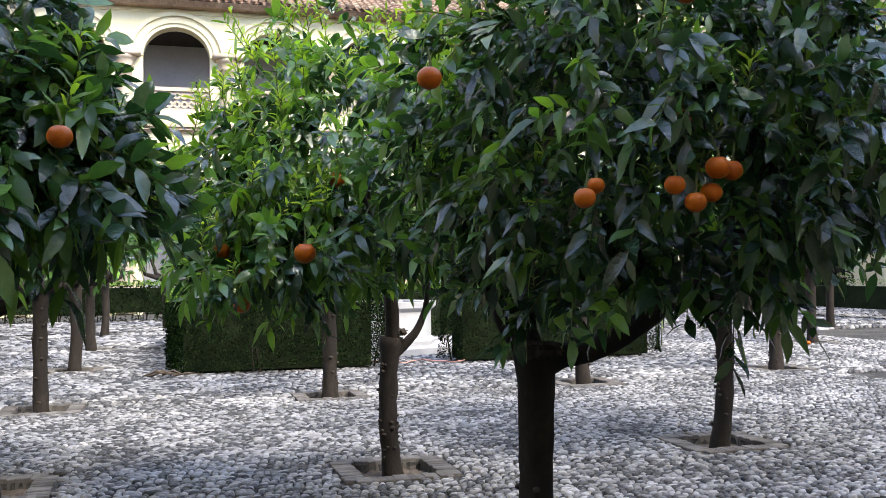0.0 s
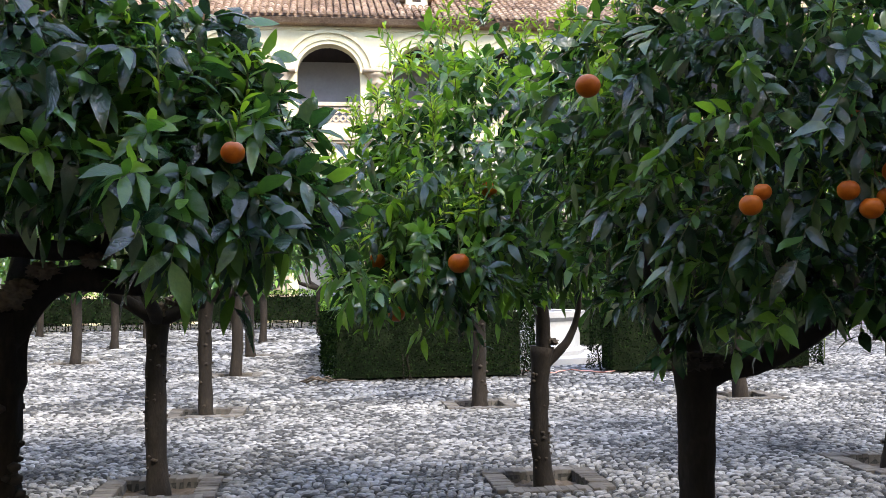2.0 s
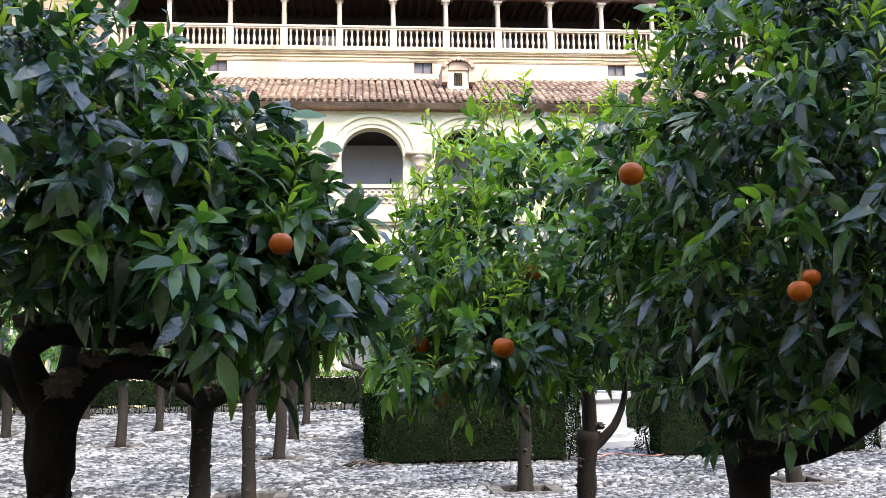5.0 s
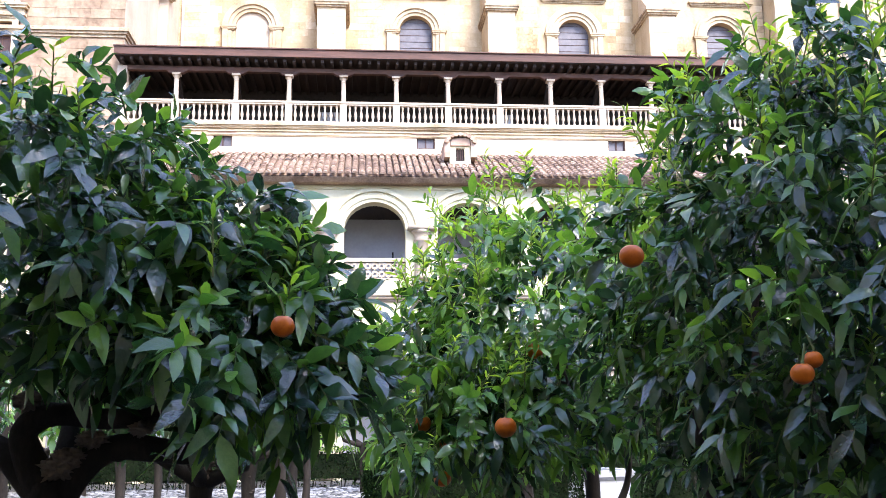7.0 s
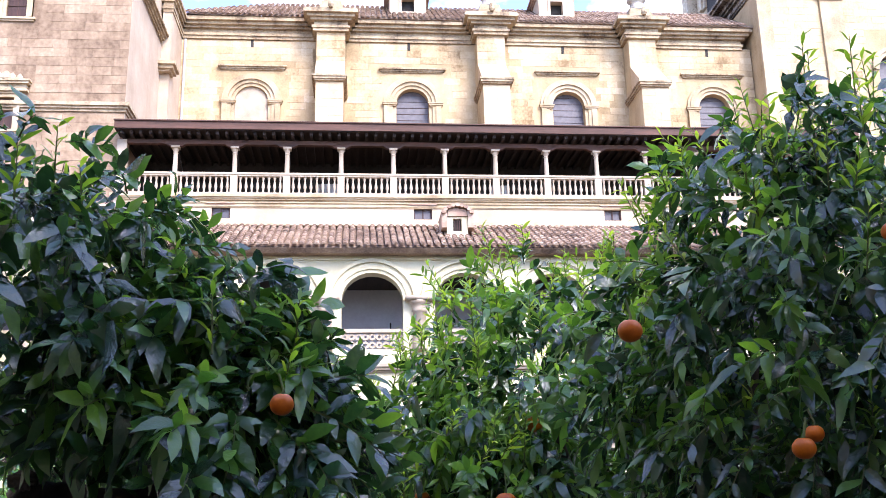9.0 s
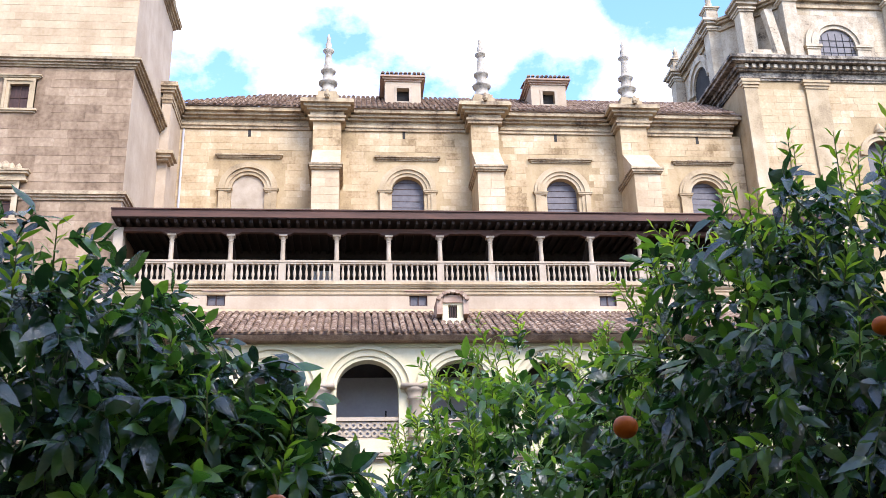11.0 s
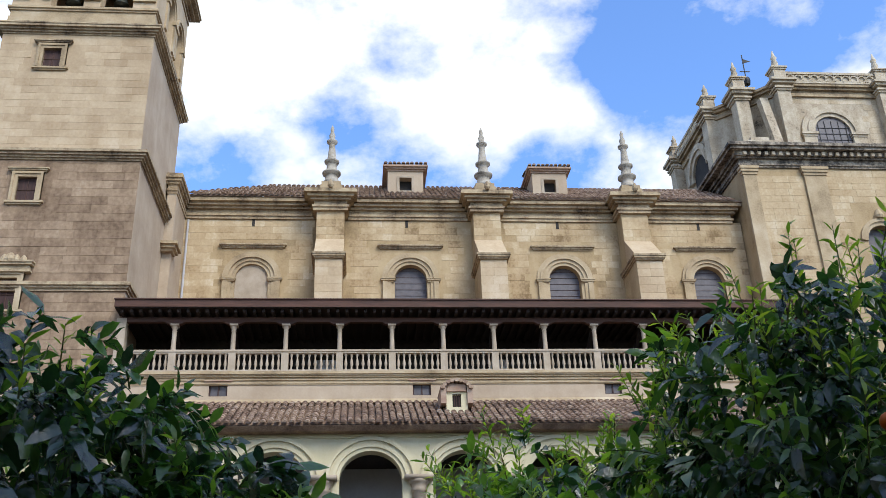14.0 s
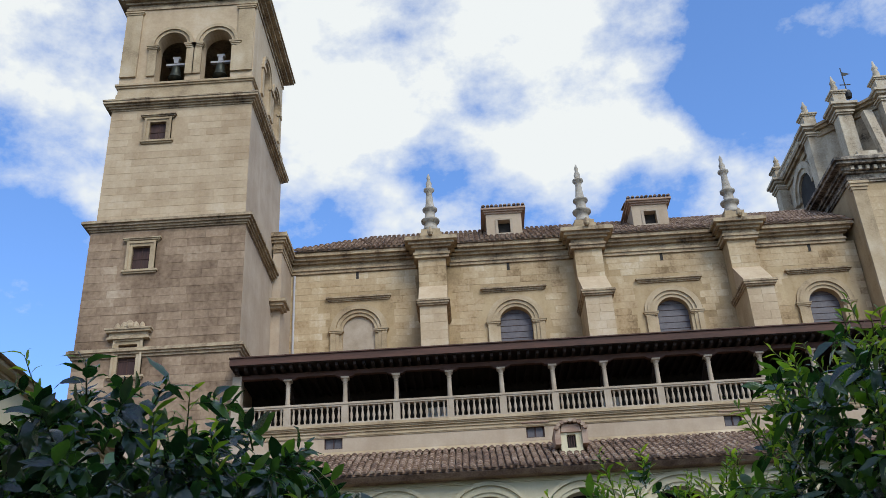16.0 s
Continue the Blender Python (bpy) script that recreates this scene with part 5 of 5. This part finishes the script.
    for c, r in SCARS.get(seed, ()):
        bm = bmesh.new()
        bmesh.ops.create_icosphere(bm, subdivisions=4, radius=r)
        for v in bm.verts:
            u = v.co.normalized()
            k = 0.7 + 0.4 * noise.noise(u * 2.6 + Vector(c) * 7) + 0.5 * abs(noise.noise(u * 5.5 + Vector(c))) + 0.25 * noise.noise(u * 13.0)
            v.co = Vector((u.x * 1.2, u.y, u.z * 0.75)) * r * k + Vector(c)
        wpart("pruning_scar", bm, CUT_WOOD if x < 0 else KNOB, t, "rough grey pruning scar", True)
    # crown: twigs on the crown's skin and inside it, each with its leaves
    per = 13
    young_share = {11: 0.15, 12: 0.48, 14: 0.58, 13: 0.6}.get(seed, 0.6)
    twigs = count // per
    old, sunlit, young, sticks = [], [], [], bmesh.new()
    sunlit_share = {11: 0.22, 12: 0.16, 13: 0.45, 14: 0.5}.get(seed, 0.3)
    size = 0.104 if near and x < 0 else 0.094 if near else 0.108 if y < 9 else 0.10 if not far else 0.135
    lumps = [Vector((rnd.gauss(0, 1), rnd.gauss(0, 1), rnd.gauss(0, 0.7))).normalized() for _ in range(9)]
    lift = [rnd.uniform(-0.14, 0.14) for _ in lumps]
    for k in range(twigs):
        while True:
            d = Vector((rnd.gauss(0, 1), rnd.gauss(0, 1), rnd.gauss(0, 1))).normalized()
            if d.z > -0.85:
                break
        swell = 1.0 + sum(l * max(0.0, d.dot(u)) ** 6 for l, u in zip(lift, lumps))
        depth = rnd.uniform(0.35, 1.0) ** 0.55 * swell
        c = Vector((mx + d.x * cr * depth, my + d.y * cr * depth, cz + d.z * ch * depth))
        for q, (lobe, lr, share) in enumerate(LOBES.get(seed, ())):
            if k % 20 in share:
                c = Vector(lobe) + Vector((d.x * lr, d.y * lr, d.z * lr * 0.8)) * depth
        if any(a < c.x < b and c.z < f for a, b, f in floors):
            continue
        upper = d.z > 0.25
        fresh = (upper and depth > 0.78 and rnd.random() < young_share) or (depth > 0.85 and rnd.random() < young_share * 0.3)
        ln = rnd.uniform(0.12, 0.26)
        # Outer leaves of chosen trees and flanks get the lighter, sunlit colour.
        mature = sunlit if depth > 0.6 and rnd.random() < sunlit_share * (1.8 if c.x > -0.75 and seed == 11 or c.x < 1.7 and seed == 12 else 0.3 if seed in (11, 12) else 1.0) else old
        if fresh:
            way = Vector((d.x * 0.5 + rnd.gauss(0, 0.3), d.y * 0.5 + rnd.gauss(0, 0.3), 0.9 + rnd.uniform(0, 0.6))).normalized()
            sag = 0.0
        else:
            way = Vector((d.x + rnd.gauss(0, 0.4), d.y + rnd.gauss(0, 0.4), d.z * 0.55 - 0.3 + rnd.gauss(0, 0.4))).normalized()
            sag = rnd.uniform(0.1, 0.45)
        path = [c + way * (ln * s / 4) - Vector((0, 0, sag * ln * (s / 4) ** 2)) for s in range(5)]
        tube(sticks, path, [0.0042, 0.0036, 0.003, 0.0025, 0.0015], 3)
        a = rnd.uniform(0, 6.28)
        for q in range(per):
            s = (q + 0.6) / per
            b = path[min(3, int(s * 4))].lerp(path[min(4, int(s * 4) + 1)], s * 4 - int(s * 4))
            a += 2.4
            u = way.orthogonal().normalized()
            out = (u * math.cos(a) + way.cross(u) * math.sin(a))
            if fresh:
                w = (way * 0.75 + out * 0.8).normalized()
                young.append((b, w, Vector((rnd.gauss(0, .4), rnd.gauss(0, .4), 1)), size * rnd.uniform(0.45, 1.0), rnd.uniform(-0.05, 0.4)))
            else:
                w = (way * 0.6 + out * 0.75 - Vector((0, 0, rnd.uniform(-0.4, 0.5)))).normalized()
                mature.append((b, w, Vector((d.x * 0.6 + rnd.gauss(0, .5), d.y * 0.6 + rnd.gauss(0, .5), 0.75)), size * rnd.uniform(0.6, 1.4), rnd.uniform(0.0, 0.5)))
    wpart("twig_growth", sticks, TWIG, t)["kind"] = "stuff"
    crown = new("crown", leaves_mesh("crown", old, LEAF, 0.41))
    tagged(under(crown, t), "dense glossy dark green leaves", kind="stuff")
    if sunlit:
        tagged(under(new("sunlit_leaves", leaves_mesh("sunlit_leaves", sunlit, SUNLIT_LEAF, 0.38)), t), "fresh mid-green leaves, tinted as if sunlit", kind="stuff")
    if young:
        shoots = new("lighter_growth", leaves_mesh("lighter_growth", young, SHOOT, 0.21))
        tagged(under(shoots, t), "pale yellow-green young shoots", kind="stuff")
    for fx, fy, fz, fr in fruits:
        orange(t, (fx, fy, fz), fr, rnd.uniform(-1, 1))
    return t


LOBES = {
    11: (((-0.52, 3.9, 2.10), 0.46, (2, 5, 8, 16, 19)), ((-0.34, 3.6, 1.88), 0.40, (1, 11))),
    14: (((0.62, 5.7, 1.72), 0.42, (3, 11)),),
}
FRUITS = {
    11: ((-0.14, 2.95, 1.905, 0.031),),
    12: ((0.83, 3.10, 2.12, 0.036), (1.32, 3.13, 1.785, 0.034), (1.39, 3.2, 1.83, 0.028), (1.77, 3.12, 1.885, 0.039), (1.84, 3.15, 1.88, 0.035), (1.77, 3.16, 1.81, 0.035), (1.63, 3.14, 1.83, 0.033), (1.69, 3.12, 1.775, 0.035), (1.69, 3.2, 2.05, 0.033), (1.66, 3.10, 2.42, 0.033)),
    14: ((0.76, 5.15, 1.665, 0.054), (1.05, 5.9, 2.1, 0.05), (0.42, 6.1, 1.70, 0.05), (0.56, 6.15, 1.58, 0.042), (0.53, 6.1, 1.39, 0.05)),
    15: ((5.06, 7.0, 2.40, 0.05), (5.4, 7.0, 1.98, 0.045), (5.7, 7.1, 1.82, 0.04)),
    19: ((9.2, 12.8, 2.0, 0.05), (10.1, 12.9, 2.1, 0.05)),
}
LIMB_PATHS = {
    11: (
        (((-1.03, 4.15, 1.36), (-1.12, 4.13, 1.54), (-1.15, 4.12, 1.66), (-1.05, 4.10, 1.72), (-0.85, 4.08, 1.70), (-0.66, 4.10, 1.74), (-0.50, 4.10, 2.0)), 0.066),
        (((-1.05, 4.15, 1.38), (-0.93, 4.15, 1.55), (-0.82, 4.14, 1.60), (-0.66, 4.12, 1.585), (-0.50, 4.12, 1.58), (-0.38, 4.15, 1.66), (-0.30, 4.2, 1.9)), 0.064),
        (((-1.06, 4.15, 1.40), (-1.25, 4.16, 1.60), (-1.45, 4.20, 1.66), (-1.60, 4.22, 1.72), (-1.68, 4.2, 1.95)), 0.056),
        (((-1.05, 4.2, 1.42), (-1.06, 4.36, 1.66), (-1.10, 4.60, 1.95)), 0.05),
    ),
    12: (
        (((1.60, 4.30, 1.14), (1.73, 4.28, 1.205), (1.88, 4.26, 1.235), (2.04, 4.25, 1.31), (2.26, 4.22, 1.46), (2.50, 4.20, 1.67), (2.74, 4.18, 1.85), (2.86, 4.2, 2.18)), 0.062),
        (((1.64, 4.32, 1.16), (1.54, 4.33, 1.27), (1.47, 4.36, 1.42), (1.44, 4.42, 1.9)), 0.048),
        (((1.64, 4.34, 1.16), (1.72, 4.62, 1.50), (1.90, 4.8, 2.1)), 0.045),
    ),
    14: (
        (((1.90, 8.20, 0.88), (2.02, 8.20, 0.99), (2.12, 8.18, 1.12), (2.17, 8.10, 1.34), (2.10, 7.8, 1.7)), 0.045),
        (((1.90, 8.20, 0.92), (1.88, 8.12, 1.25), (1.80, 7.90, 1.60), (1.50, 7.2, 1.95), (1.3, 6.7, 2.3)), 0.066),
        (((1.89, 8.18, 1.15), (1.78, 8.0, 1.52), (1.40, 7.3, 1.75), (0.95, 6.8, 1.95)), 0.045),
    ),
}
SCARS = {
    11: (((-1.13, 4.08, 1.765), 0.05), ((-0.98, 4.08, 1.57), 0.05), ((-0.90, 4.07, 1.63), 0.048), ((-0.72, 4.06, 1.665), 0.042), ((-1.02, 4.1, 1.53), 0.06)),
    12: (((1.60, 4.25, 1.235), 0.06), ((1.66, 4.25, 1.235), 0.05)),
    13: (((-1.18, 8.36, 1.38), 0.08), ((-1.05, 8.36, 1.45), 0.06)),
    14: (((1.96, 8.14, 1.08), 0.045),),
}
FLOORS = {11: ((-3.0, -0.62, 1.96), (-0.62, -0.42, 1.84), (-0.42, 3.0, 1.64)), 12: ((-3.0, 2.35, 1.46), (2.35, 6.0, 1.72)), 14: ((-3.0, 6.0, 1.40),)}
for row in GROVE:
    s_ = row[7]
    orange_tree(*row, fruits=FRUITS.get(s_, ()), limb_paths=LIMB_PATHS.get(s_, ()), floors=FLOORS.get(s_, ((-30.0, 40.0, 1.66),)))

# ---------------------------------------------------------------- planting pits
def planting_pit(x, y, seed):
    rnd = random.Random(seed)
    p = thing("planting_pit", (x, y, -0.15), "square soil pit edged with worn bricks round an orange tree", "planting pit", "brick-edged tree pits")
    bm = bmesh.new()
    n = 10
    vs = {}
    for i in range(n + 1):
        for j in range(n + 1):
            vs[i, j] = bm.verts.new((x - PIT + 2 * PIT * i / n, y - PIT + 2 * PIT * j / n, -0.115 + rnd.uniform(-0.015, 0.025)))
    for i in range(n):
        for j in range(n):
            bm.faces.new((vs[i, j], vs[i + 1, j], vs[i + 1, j + 1], vs[i, j + 1]))
    wpart("soil", bm, SOIL, p, "dark bare soil")
    m = 13
    for s in range(4):
        for k in range(m):
            a = -PIT - 0.085 + (2 * PIT + 0.17) * (k + 0.5) / m
            ob = new("brick", KERB_MESH)
            b = PIT + 0.085
            if s < 2:
                ob.location = (x + a, y + (b if s else -b), -0.088 + rnd.uniform(-0.006, 0.006))
                ob.rotation_euler = (rnd.uniform(-0.03, 0.03), rnd.uniform(-0.03, 0.03), rnd.uniform(-0.04, 0.04))
            else:
                ob.location = (x + (b if s == 2 else -b), y + a, -0.088 + rnd.uniform(-0.006, 0.006))
                ob.rotation_euler = (rnd.uniform(-0.03, 0.03), rnd.uniform(-0.03, 0.03), math.pi / 2 + rnd.uniform(-0.04, 0.04))
            under(ob, p)


_bm = bmesh.new()
bmesh.ops.create_cube(_bm, size=1.0, matrix=Matrix.Diagonal((0.064, 0.17, 0.13, 1)))
bmesh.ops.bevel(_bm, geom=_bm.edges[:], offset=0.006, segments=1, affect="EDGES")
KERB_MESH = mesh_from("brick", _bm, KERB_BRICK)
for i, row in enumerate(GROVE):
    if row[1] > 3.5:
        planting_pit(row[0], row[1], 900 + i)


# ---------------------------------------------------------------- cobbles
def cobbles(name, x0, x1, y0, y1, size, label, seed, rings):
    """Water-worn pebbles set on edge, packed row by row."""
    rs = np.random.RandomState(seed)
    xs, ys = [], []
    step = size * 0.72
    j, y = 0, y0
    while y < y1:
        half = 0.64 * (y + 2.0) + 1.0
        mid = 0.12 * y
        a, b = max(x0, mid - half), min(x1, mid + half)
        n = int((b - a) / size)
        if n > 0:
            px = a + (np.arange(n) + 0.5 * (j % 2)) * size
            xs.append(px)
            ys.append(np.full(n, y))
        y += step
        j += 1
    px = np.concatenate(xs) + rs.uniform(-0.3, 0.3, sum(map(len, xs))) * size
    py = np.concatenate(ys) + rs.uniform(-0.22, 0.22, len(px)) * size
    keep = np.ones(len(px), bool)
    for t in GROVE:
        keep &= ~((abs(px - t[0]) < PIT + 0.20) & (abs(py - t[1]) < PIT + 0.20))
    px, py = px[keep], py[keep]
    n = len(px)
    L = size * rs.uniform(0.38, 0.72, n)
    W = size * rs.uniform(0.20, 0.37, n)
    H = size * rs.uniform(0.24, 0.36, n)
    ang = rs.normal(0.04, 0.26, n) + 0.35 * np.sin(px * 0.9) * np.cos(py * 0.7)
    ca, sa_ = np.cos(ang), np.sin(ang)
    prof = [(1.0, 0.0), (0.86, 0.6), (0.45, 0.95)] if rings == 3 else [(1.0, 0.0), (0.90, 0.62), (0.55, 0.94)]
    k = 8 if rings == 3 else 7 if y0 < 10 else 6
    cols = []
    for r, h in prof:
        for q in range(k):
            th = 2 * math.pi * q / k
            u, v = r * math.cos(th) * L, r * math.sin(th) * W
            cols.append(np.stack([px + u * ca - v * sa_, py + u * sa_ + v * ca, -0.05 + h * H * 1.3], 1))
    cols.append(np.stack([px, py, -0.05 + H * 1.33], 1))
    V = np.stack(cols, 1)
    per = V.shape[1]
    fs = []
    for r in range(len(prof) - 1):
        for q in range(k):
            a, b = r * k + q, r * k + (q + 1) % k
            fs += [(a, b, b + k), (a, b + k, a + k)]
    r = (len(prof) - 1) * k
    fs += [(r + q, r + (q + 1) % k, per - 1) for q in range(k)]
    F = (np.array(fs)[None] + (np.arange(n) * per)[:, None, None]).reshape(-1, 3)
    me = bpy.data.meshes.new(name)
    me.vertices.add(n * per)
    me.vertices.foreach_set("co", V.reshape(-1).astype(np.float32))
    me.loops.add(len(F) * 3)
    me.loops.foreach_set("vertex_index", F.reshape(-1).astype(np.int32))
    me.polygons.add(len(F))
    me.polygons.foreach_set("loop_start", (np.arange(len(F)) * 3).astype(np.int32))
    me.update(calc_edges=True)
    me.materials.append(COBBLE)
    me.shade_smooth()
    tagged(new(name, me), label, "cobbles", kind="stuff")


cobbles("cobble_paving", -7, 10, 6.2, 13.0, 0.07, "grey and white river pebbles set close together in the courtyard", 3, 2)
cobbles("cobble_paving", -11, 15, 13.0, 22.0, 0.105, "grey and white river pebbles set close together in the courtyard", 4, 2)
cobbles("cobble_paving", -17, 26, 22.0, 36.0, 0.19, "grey and white river pebbles set close together in the courtyard", 5, 2)


# ---------------------------------------------------------------- clipped hedges and fountain
def hedge(x0, x1, y0, y1, z1, count, seed, sparse=False, label="dark clipped evergreen hedge with a brighter green top"):
    rnd = random.Random(seed)
    h = thing("hedge", ((x0 + x1) / 2, (y0 + y1) / 2, -0.06), label, "hedge", "clipped courtyard hedges")
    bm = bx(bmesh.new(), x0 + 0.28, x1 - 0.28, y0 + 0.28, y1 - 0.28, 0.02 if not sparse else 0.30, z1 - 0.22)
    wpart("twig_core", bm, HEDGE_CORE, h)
    bm = bmesh.new()
    for k in range(int((x1 - x0) * 5)):
        a, b = rnd.uniform(x0 + 0.15, x1 - 0.15), rnd.uniform(y0 + 0.15, y1 - 0.15)
        tube(bm, ((a, b, -0.08), (a + rnd.uniform(-.1, .1), b, 0.4)), (0.02, 0.014), 5)
    wpart("stem_growth", bm, BARK, h)["kind"] = "stuff"
    items, fresh = [], []
    R = 0.34 if sparse else 0.42
    area = [(x1 - x0) * z1, (y1 - y0) * z1, (y1 - y0) * z1, (x1 - x0) * (y1 - y0)]
    for k in range(count):
        f = rnd.choices((0, 1, 2, 3), area)[0]
        a, b = rnd.random(), rnd.random()
        zz = 0.04 + (z1 - 0.04) * b
        inset = abs(rnd.gauss(0, 0.14))
        if f == 0:
            p, nn = Vector((x0 + a * (x1 - x0), y0 + inset, zz)), Vector((0, -1, 0))
        elif f == 1:
            p, nn = Vector((x0 + inset, y0 + a * (y1 - y0), zz)), Vector((-1, 0, 0))
        elif f == 2:
            p, nn = Vector((x1 - inset, y0 + a * (y1 - y0), zz)), Vector((1, 0, 0))
        else:
            p, nn = Vector((x0 + a * (x1 - x0), y0 + b * (y1 - y0), z1 - inset)), Vector((0, 0, 1))
        ex = max(0.0, R - (p.x - x0)) - max(0.0, R - (x1 - p.x))
        ey = max(0.0, R - (p.y - y0)) - max(0.0, R - (y1 - p.y))
        ez = max(0.0, R - (z1 - p.z)) * 0.7
        e = math.sqrt(ex * ex + ey * ey + ez * ez)
        if e > R:
            p += Vector((ex, ey, -ez)) * (1 - R / e)
        p += Vector((1, 1, 0.5)) * (0.10 * noise.noise(p * 1.7) + 0.06 * noise.noise(p * 5.0))
        if sparse and zz < 0.28 and rnd.random() < 0.5:
            continue
        w = (nn * 0.5 + Vector((rnd.gauss(0, 1), rnd.gauss(0, 1), rnd.gauss(0.3, 1))) * 0.7).normalized()
        # Topmost leaves go to fresh, which carries the painted top light.
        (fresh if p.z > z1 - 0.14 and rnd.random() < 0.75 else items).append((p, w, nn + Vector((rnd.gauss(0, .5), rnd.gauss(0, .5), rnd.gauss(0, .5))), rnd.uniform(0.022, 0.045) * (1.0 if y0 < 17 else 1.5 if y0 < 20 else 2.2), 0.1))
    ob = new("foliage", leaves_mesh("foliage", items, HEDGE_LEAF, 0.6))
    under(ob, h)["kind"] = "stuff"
    ob = new("lighter_growth", leaves_mesh("lighter_growth", fresh, HEDGE_TOP, 0.5))
    tagged(under(ob, h), "bright green leaves coloured for the sunlit clipped top", kind="stuff")


HT = 1.28
hedge(0.12, 3.72, 16.1, 17.3, HT, 24000, 61)
hedge(4.85, 9.0, 16.4, 17.6, HT, 20000, 62)
hedge(0.15, 1.2, 17.35, 23.0, HT, 6000, 63)
hedge(8.0, 9.0, 17.65, 23.0, HT, 5000, 64)
hedge(0.3, 8.9, 23.05, 24.1, HT, 5000, 65)
hedge(-14.0, 1.2, 34.6, 35.7, 1.35, 15000, 66, True, "low loose evergreen hedge in front of the arcade")
hedge(5.0, 28.0, 34.6, 35.7, 1.35, 12000, 67, True, "low loose evergreen hedge in front of the arcade")
hedge(20.3, 21.3, 12.0, 34.5, 1.2, 9000, 68, True, "low loose evergreen hedge beside the path")


def fountain():
    f = thing("fountain", (4.3, 19.8, -0.06), "white marble octagonal fountain basin between the hedges", "fountain")
    cx, cy = 4.3, 19.8
    wpart("step", lathe(bmesh.new(), cx, cy, ((1.65, -0.07), (1.65, 0.10), (1.58, 0.12)), 8), WHITE, f)
    bm = lathe(bmesh.new(), cx, cy, ((1.2, 0.12), (1.22, 0.2), (1.12, 0.26), (1.12, 0.78), (1.22, 0.86), (1.24, 0.97), (1.12, 0.98), (1.0, 0.97), (0.98, 0.6)), 8)
    wpart("basin", bm, WHITE, f, "white marble basin")
    bm = lathe(bmesh.new(), cx, cy, ((0.3, 0.6), (0.2, 0.7), (0.12, 1.0), (0.16, 1.15)), 12)
    wpart("spout_pedestal", bm, WHITE, f, "", True)


fountain()
bm = bmesh.new()
pts = [(3.3 + k * 0.13, 16.9 + 0.25 * math.sin(k * 0.9) - 0.02 * k, 0.015 + 0.012 * (k % 2)) for k in range(16)]
tube(bm, pts, [0.011] * 16, 6)
tagged(part("garden_hose", bm, HOSE, None, "", True), "faded red garden hose lying on the cobbles", "hose")

for k, (x, y) in enumerate(((-5.9, 19.6), (-6.4, 22.0), (-9.6, 21.5), (12.6, 17.2))):
    bm = bmesh.new()
    bmesh.ops.create_icosphere(bm, subdivisions=2, radius=0.042, matrix=Matrix.Translation((x, y, 0.05)))
    tagged(part("fallen_orange", bm, PEEL, None, "", True), "fallen orange lying on the cobbles", "orange", "fallen oranges")

bm = bmesh.new()
pts = [(-5.6 + k * 0.31, 27.6 + 0.09 * math.sin(k * 0.7) + 0.04 * k, 0.02) for k in range(20)]
tube(bm, pts, [0.014] * 20, 6)
tagged(part("irrigation_pipe", bm, IRON, None, "", True), "thin black irrigation pipe lying across the cobbles", "pipe")

rnd_b = random.Random(77)
for k in range(7):
    bm = bmesh.new()
    x, y = 0.05 + rnd_b.uniform(-0.25, 0.3), 15.95 + rnd_b.uniform(-0.15, 0.1)
    a, ln = rnd_b.uniform(-0.6, 0.6), rnd_b.uniform(0.25, 0.5)
    tube(bm, ((x, y, 0.02), (x + math.cos(a) * ln * 0.5, y + math.sin(a) * ln * 0.3, 0.06 + 0.01 * k), (x + math.cos(a) * ln, y + math.sin(a) * ln * 0.5, 0.03)), (0.016, 0.014, 0.006), 5)
    tagged(part("dry_branch", bm, CUT_WOOD, None, "", True), "dry broken branch lying at the foot of the hedge", "branch", "dry branches")


def sapling(x, y):
    t = thing("sapling", (x, y, -0.05), "thin young tree with sparse pale leaves beside the hedge", "sapling")
    rnd = random.Random(5)
    bm = bmesh.new()
    tube(bm, ((x, y, -0.08), (x + 0.02, y, 0.5), (x - 0.02, y, 1.1)), (0.014, 0.011, 0.005), 6)
    wpart("stem", bm, TWIG, t, "", True)
    items = []
    for k in range(70):
        z = rnd.uniform(0.35, 1.15)
        a = rnd.uniform(0, 6.28)
        items.append((Vector((x + 0.12 * math.cos(a) * rnd.random(), y + 0.12 * math.sin(a), z)), Vector((math.cos(a), math.sin(a), 0.4)), Vector((0, 0, 1)), rnd.uniform(0.06, 0.11), rnd.uniform(0.1, 0.5)))
    ob = new("foliage", leaves_mesh("foliage", items, SHOOT, 0.4))
    ob["kind"] = "stuff"
    under(ob, t)


sapling(9.9, 18.3)
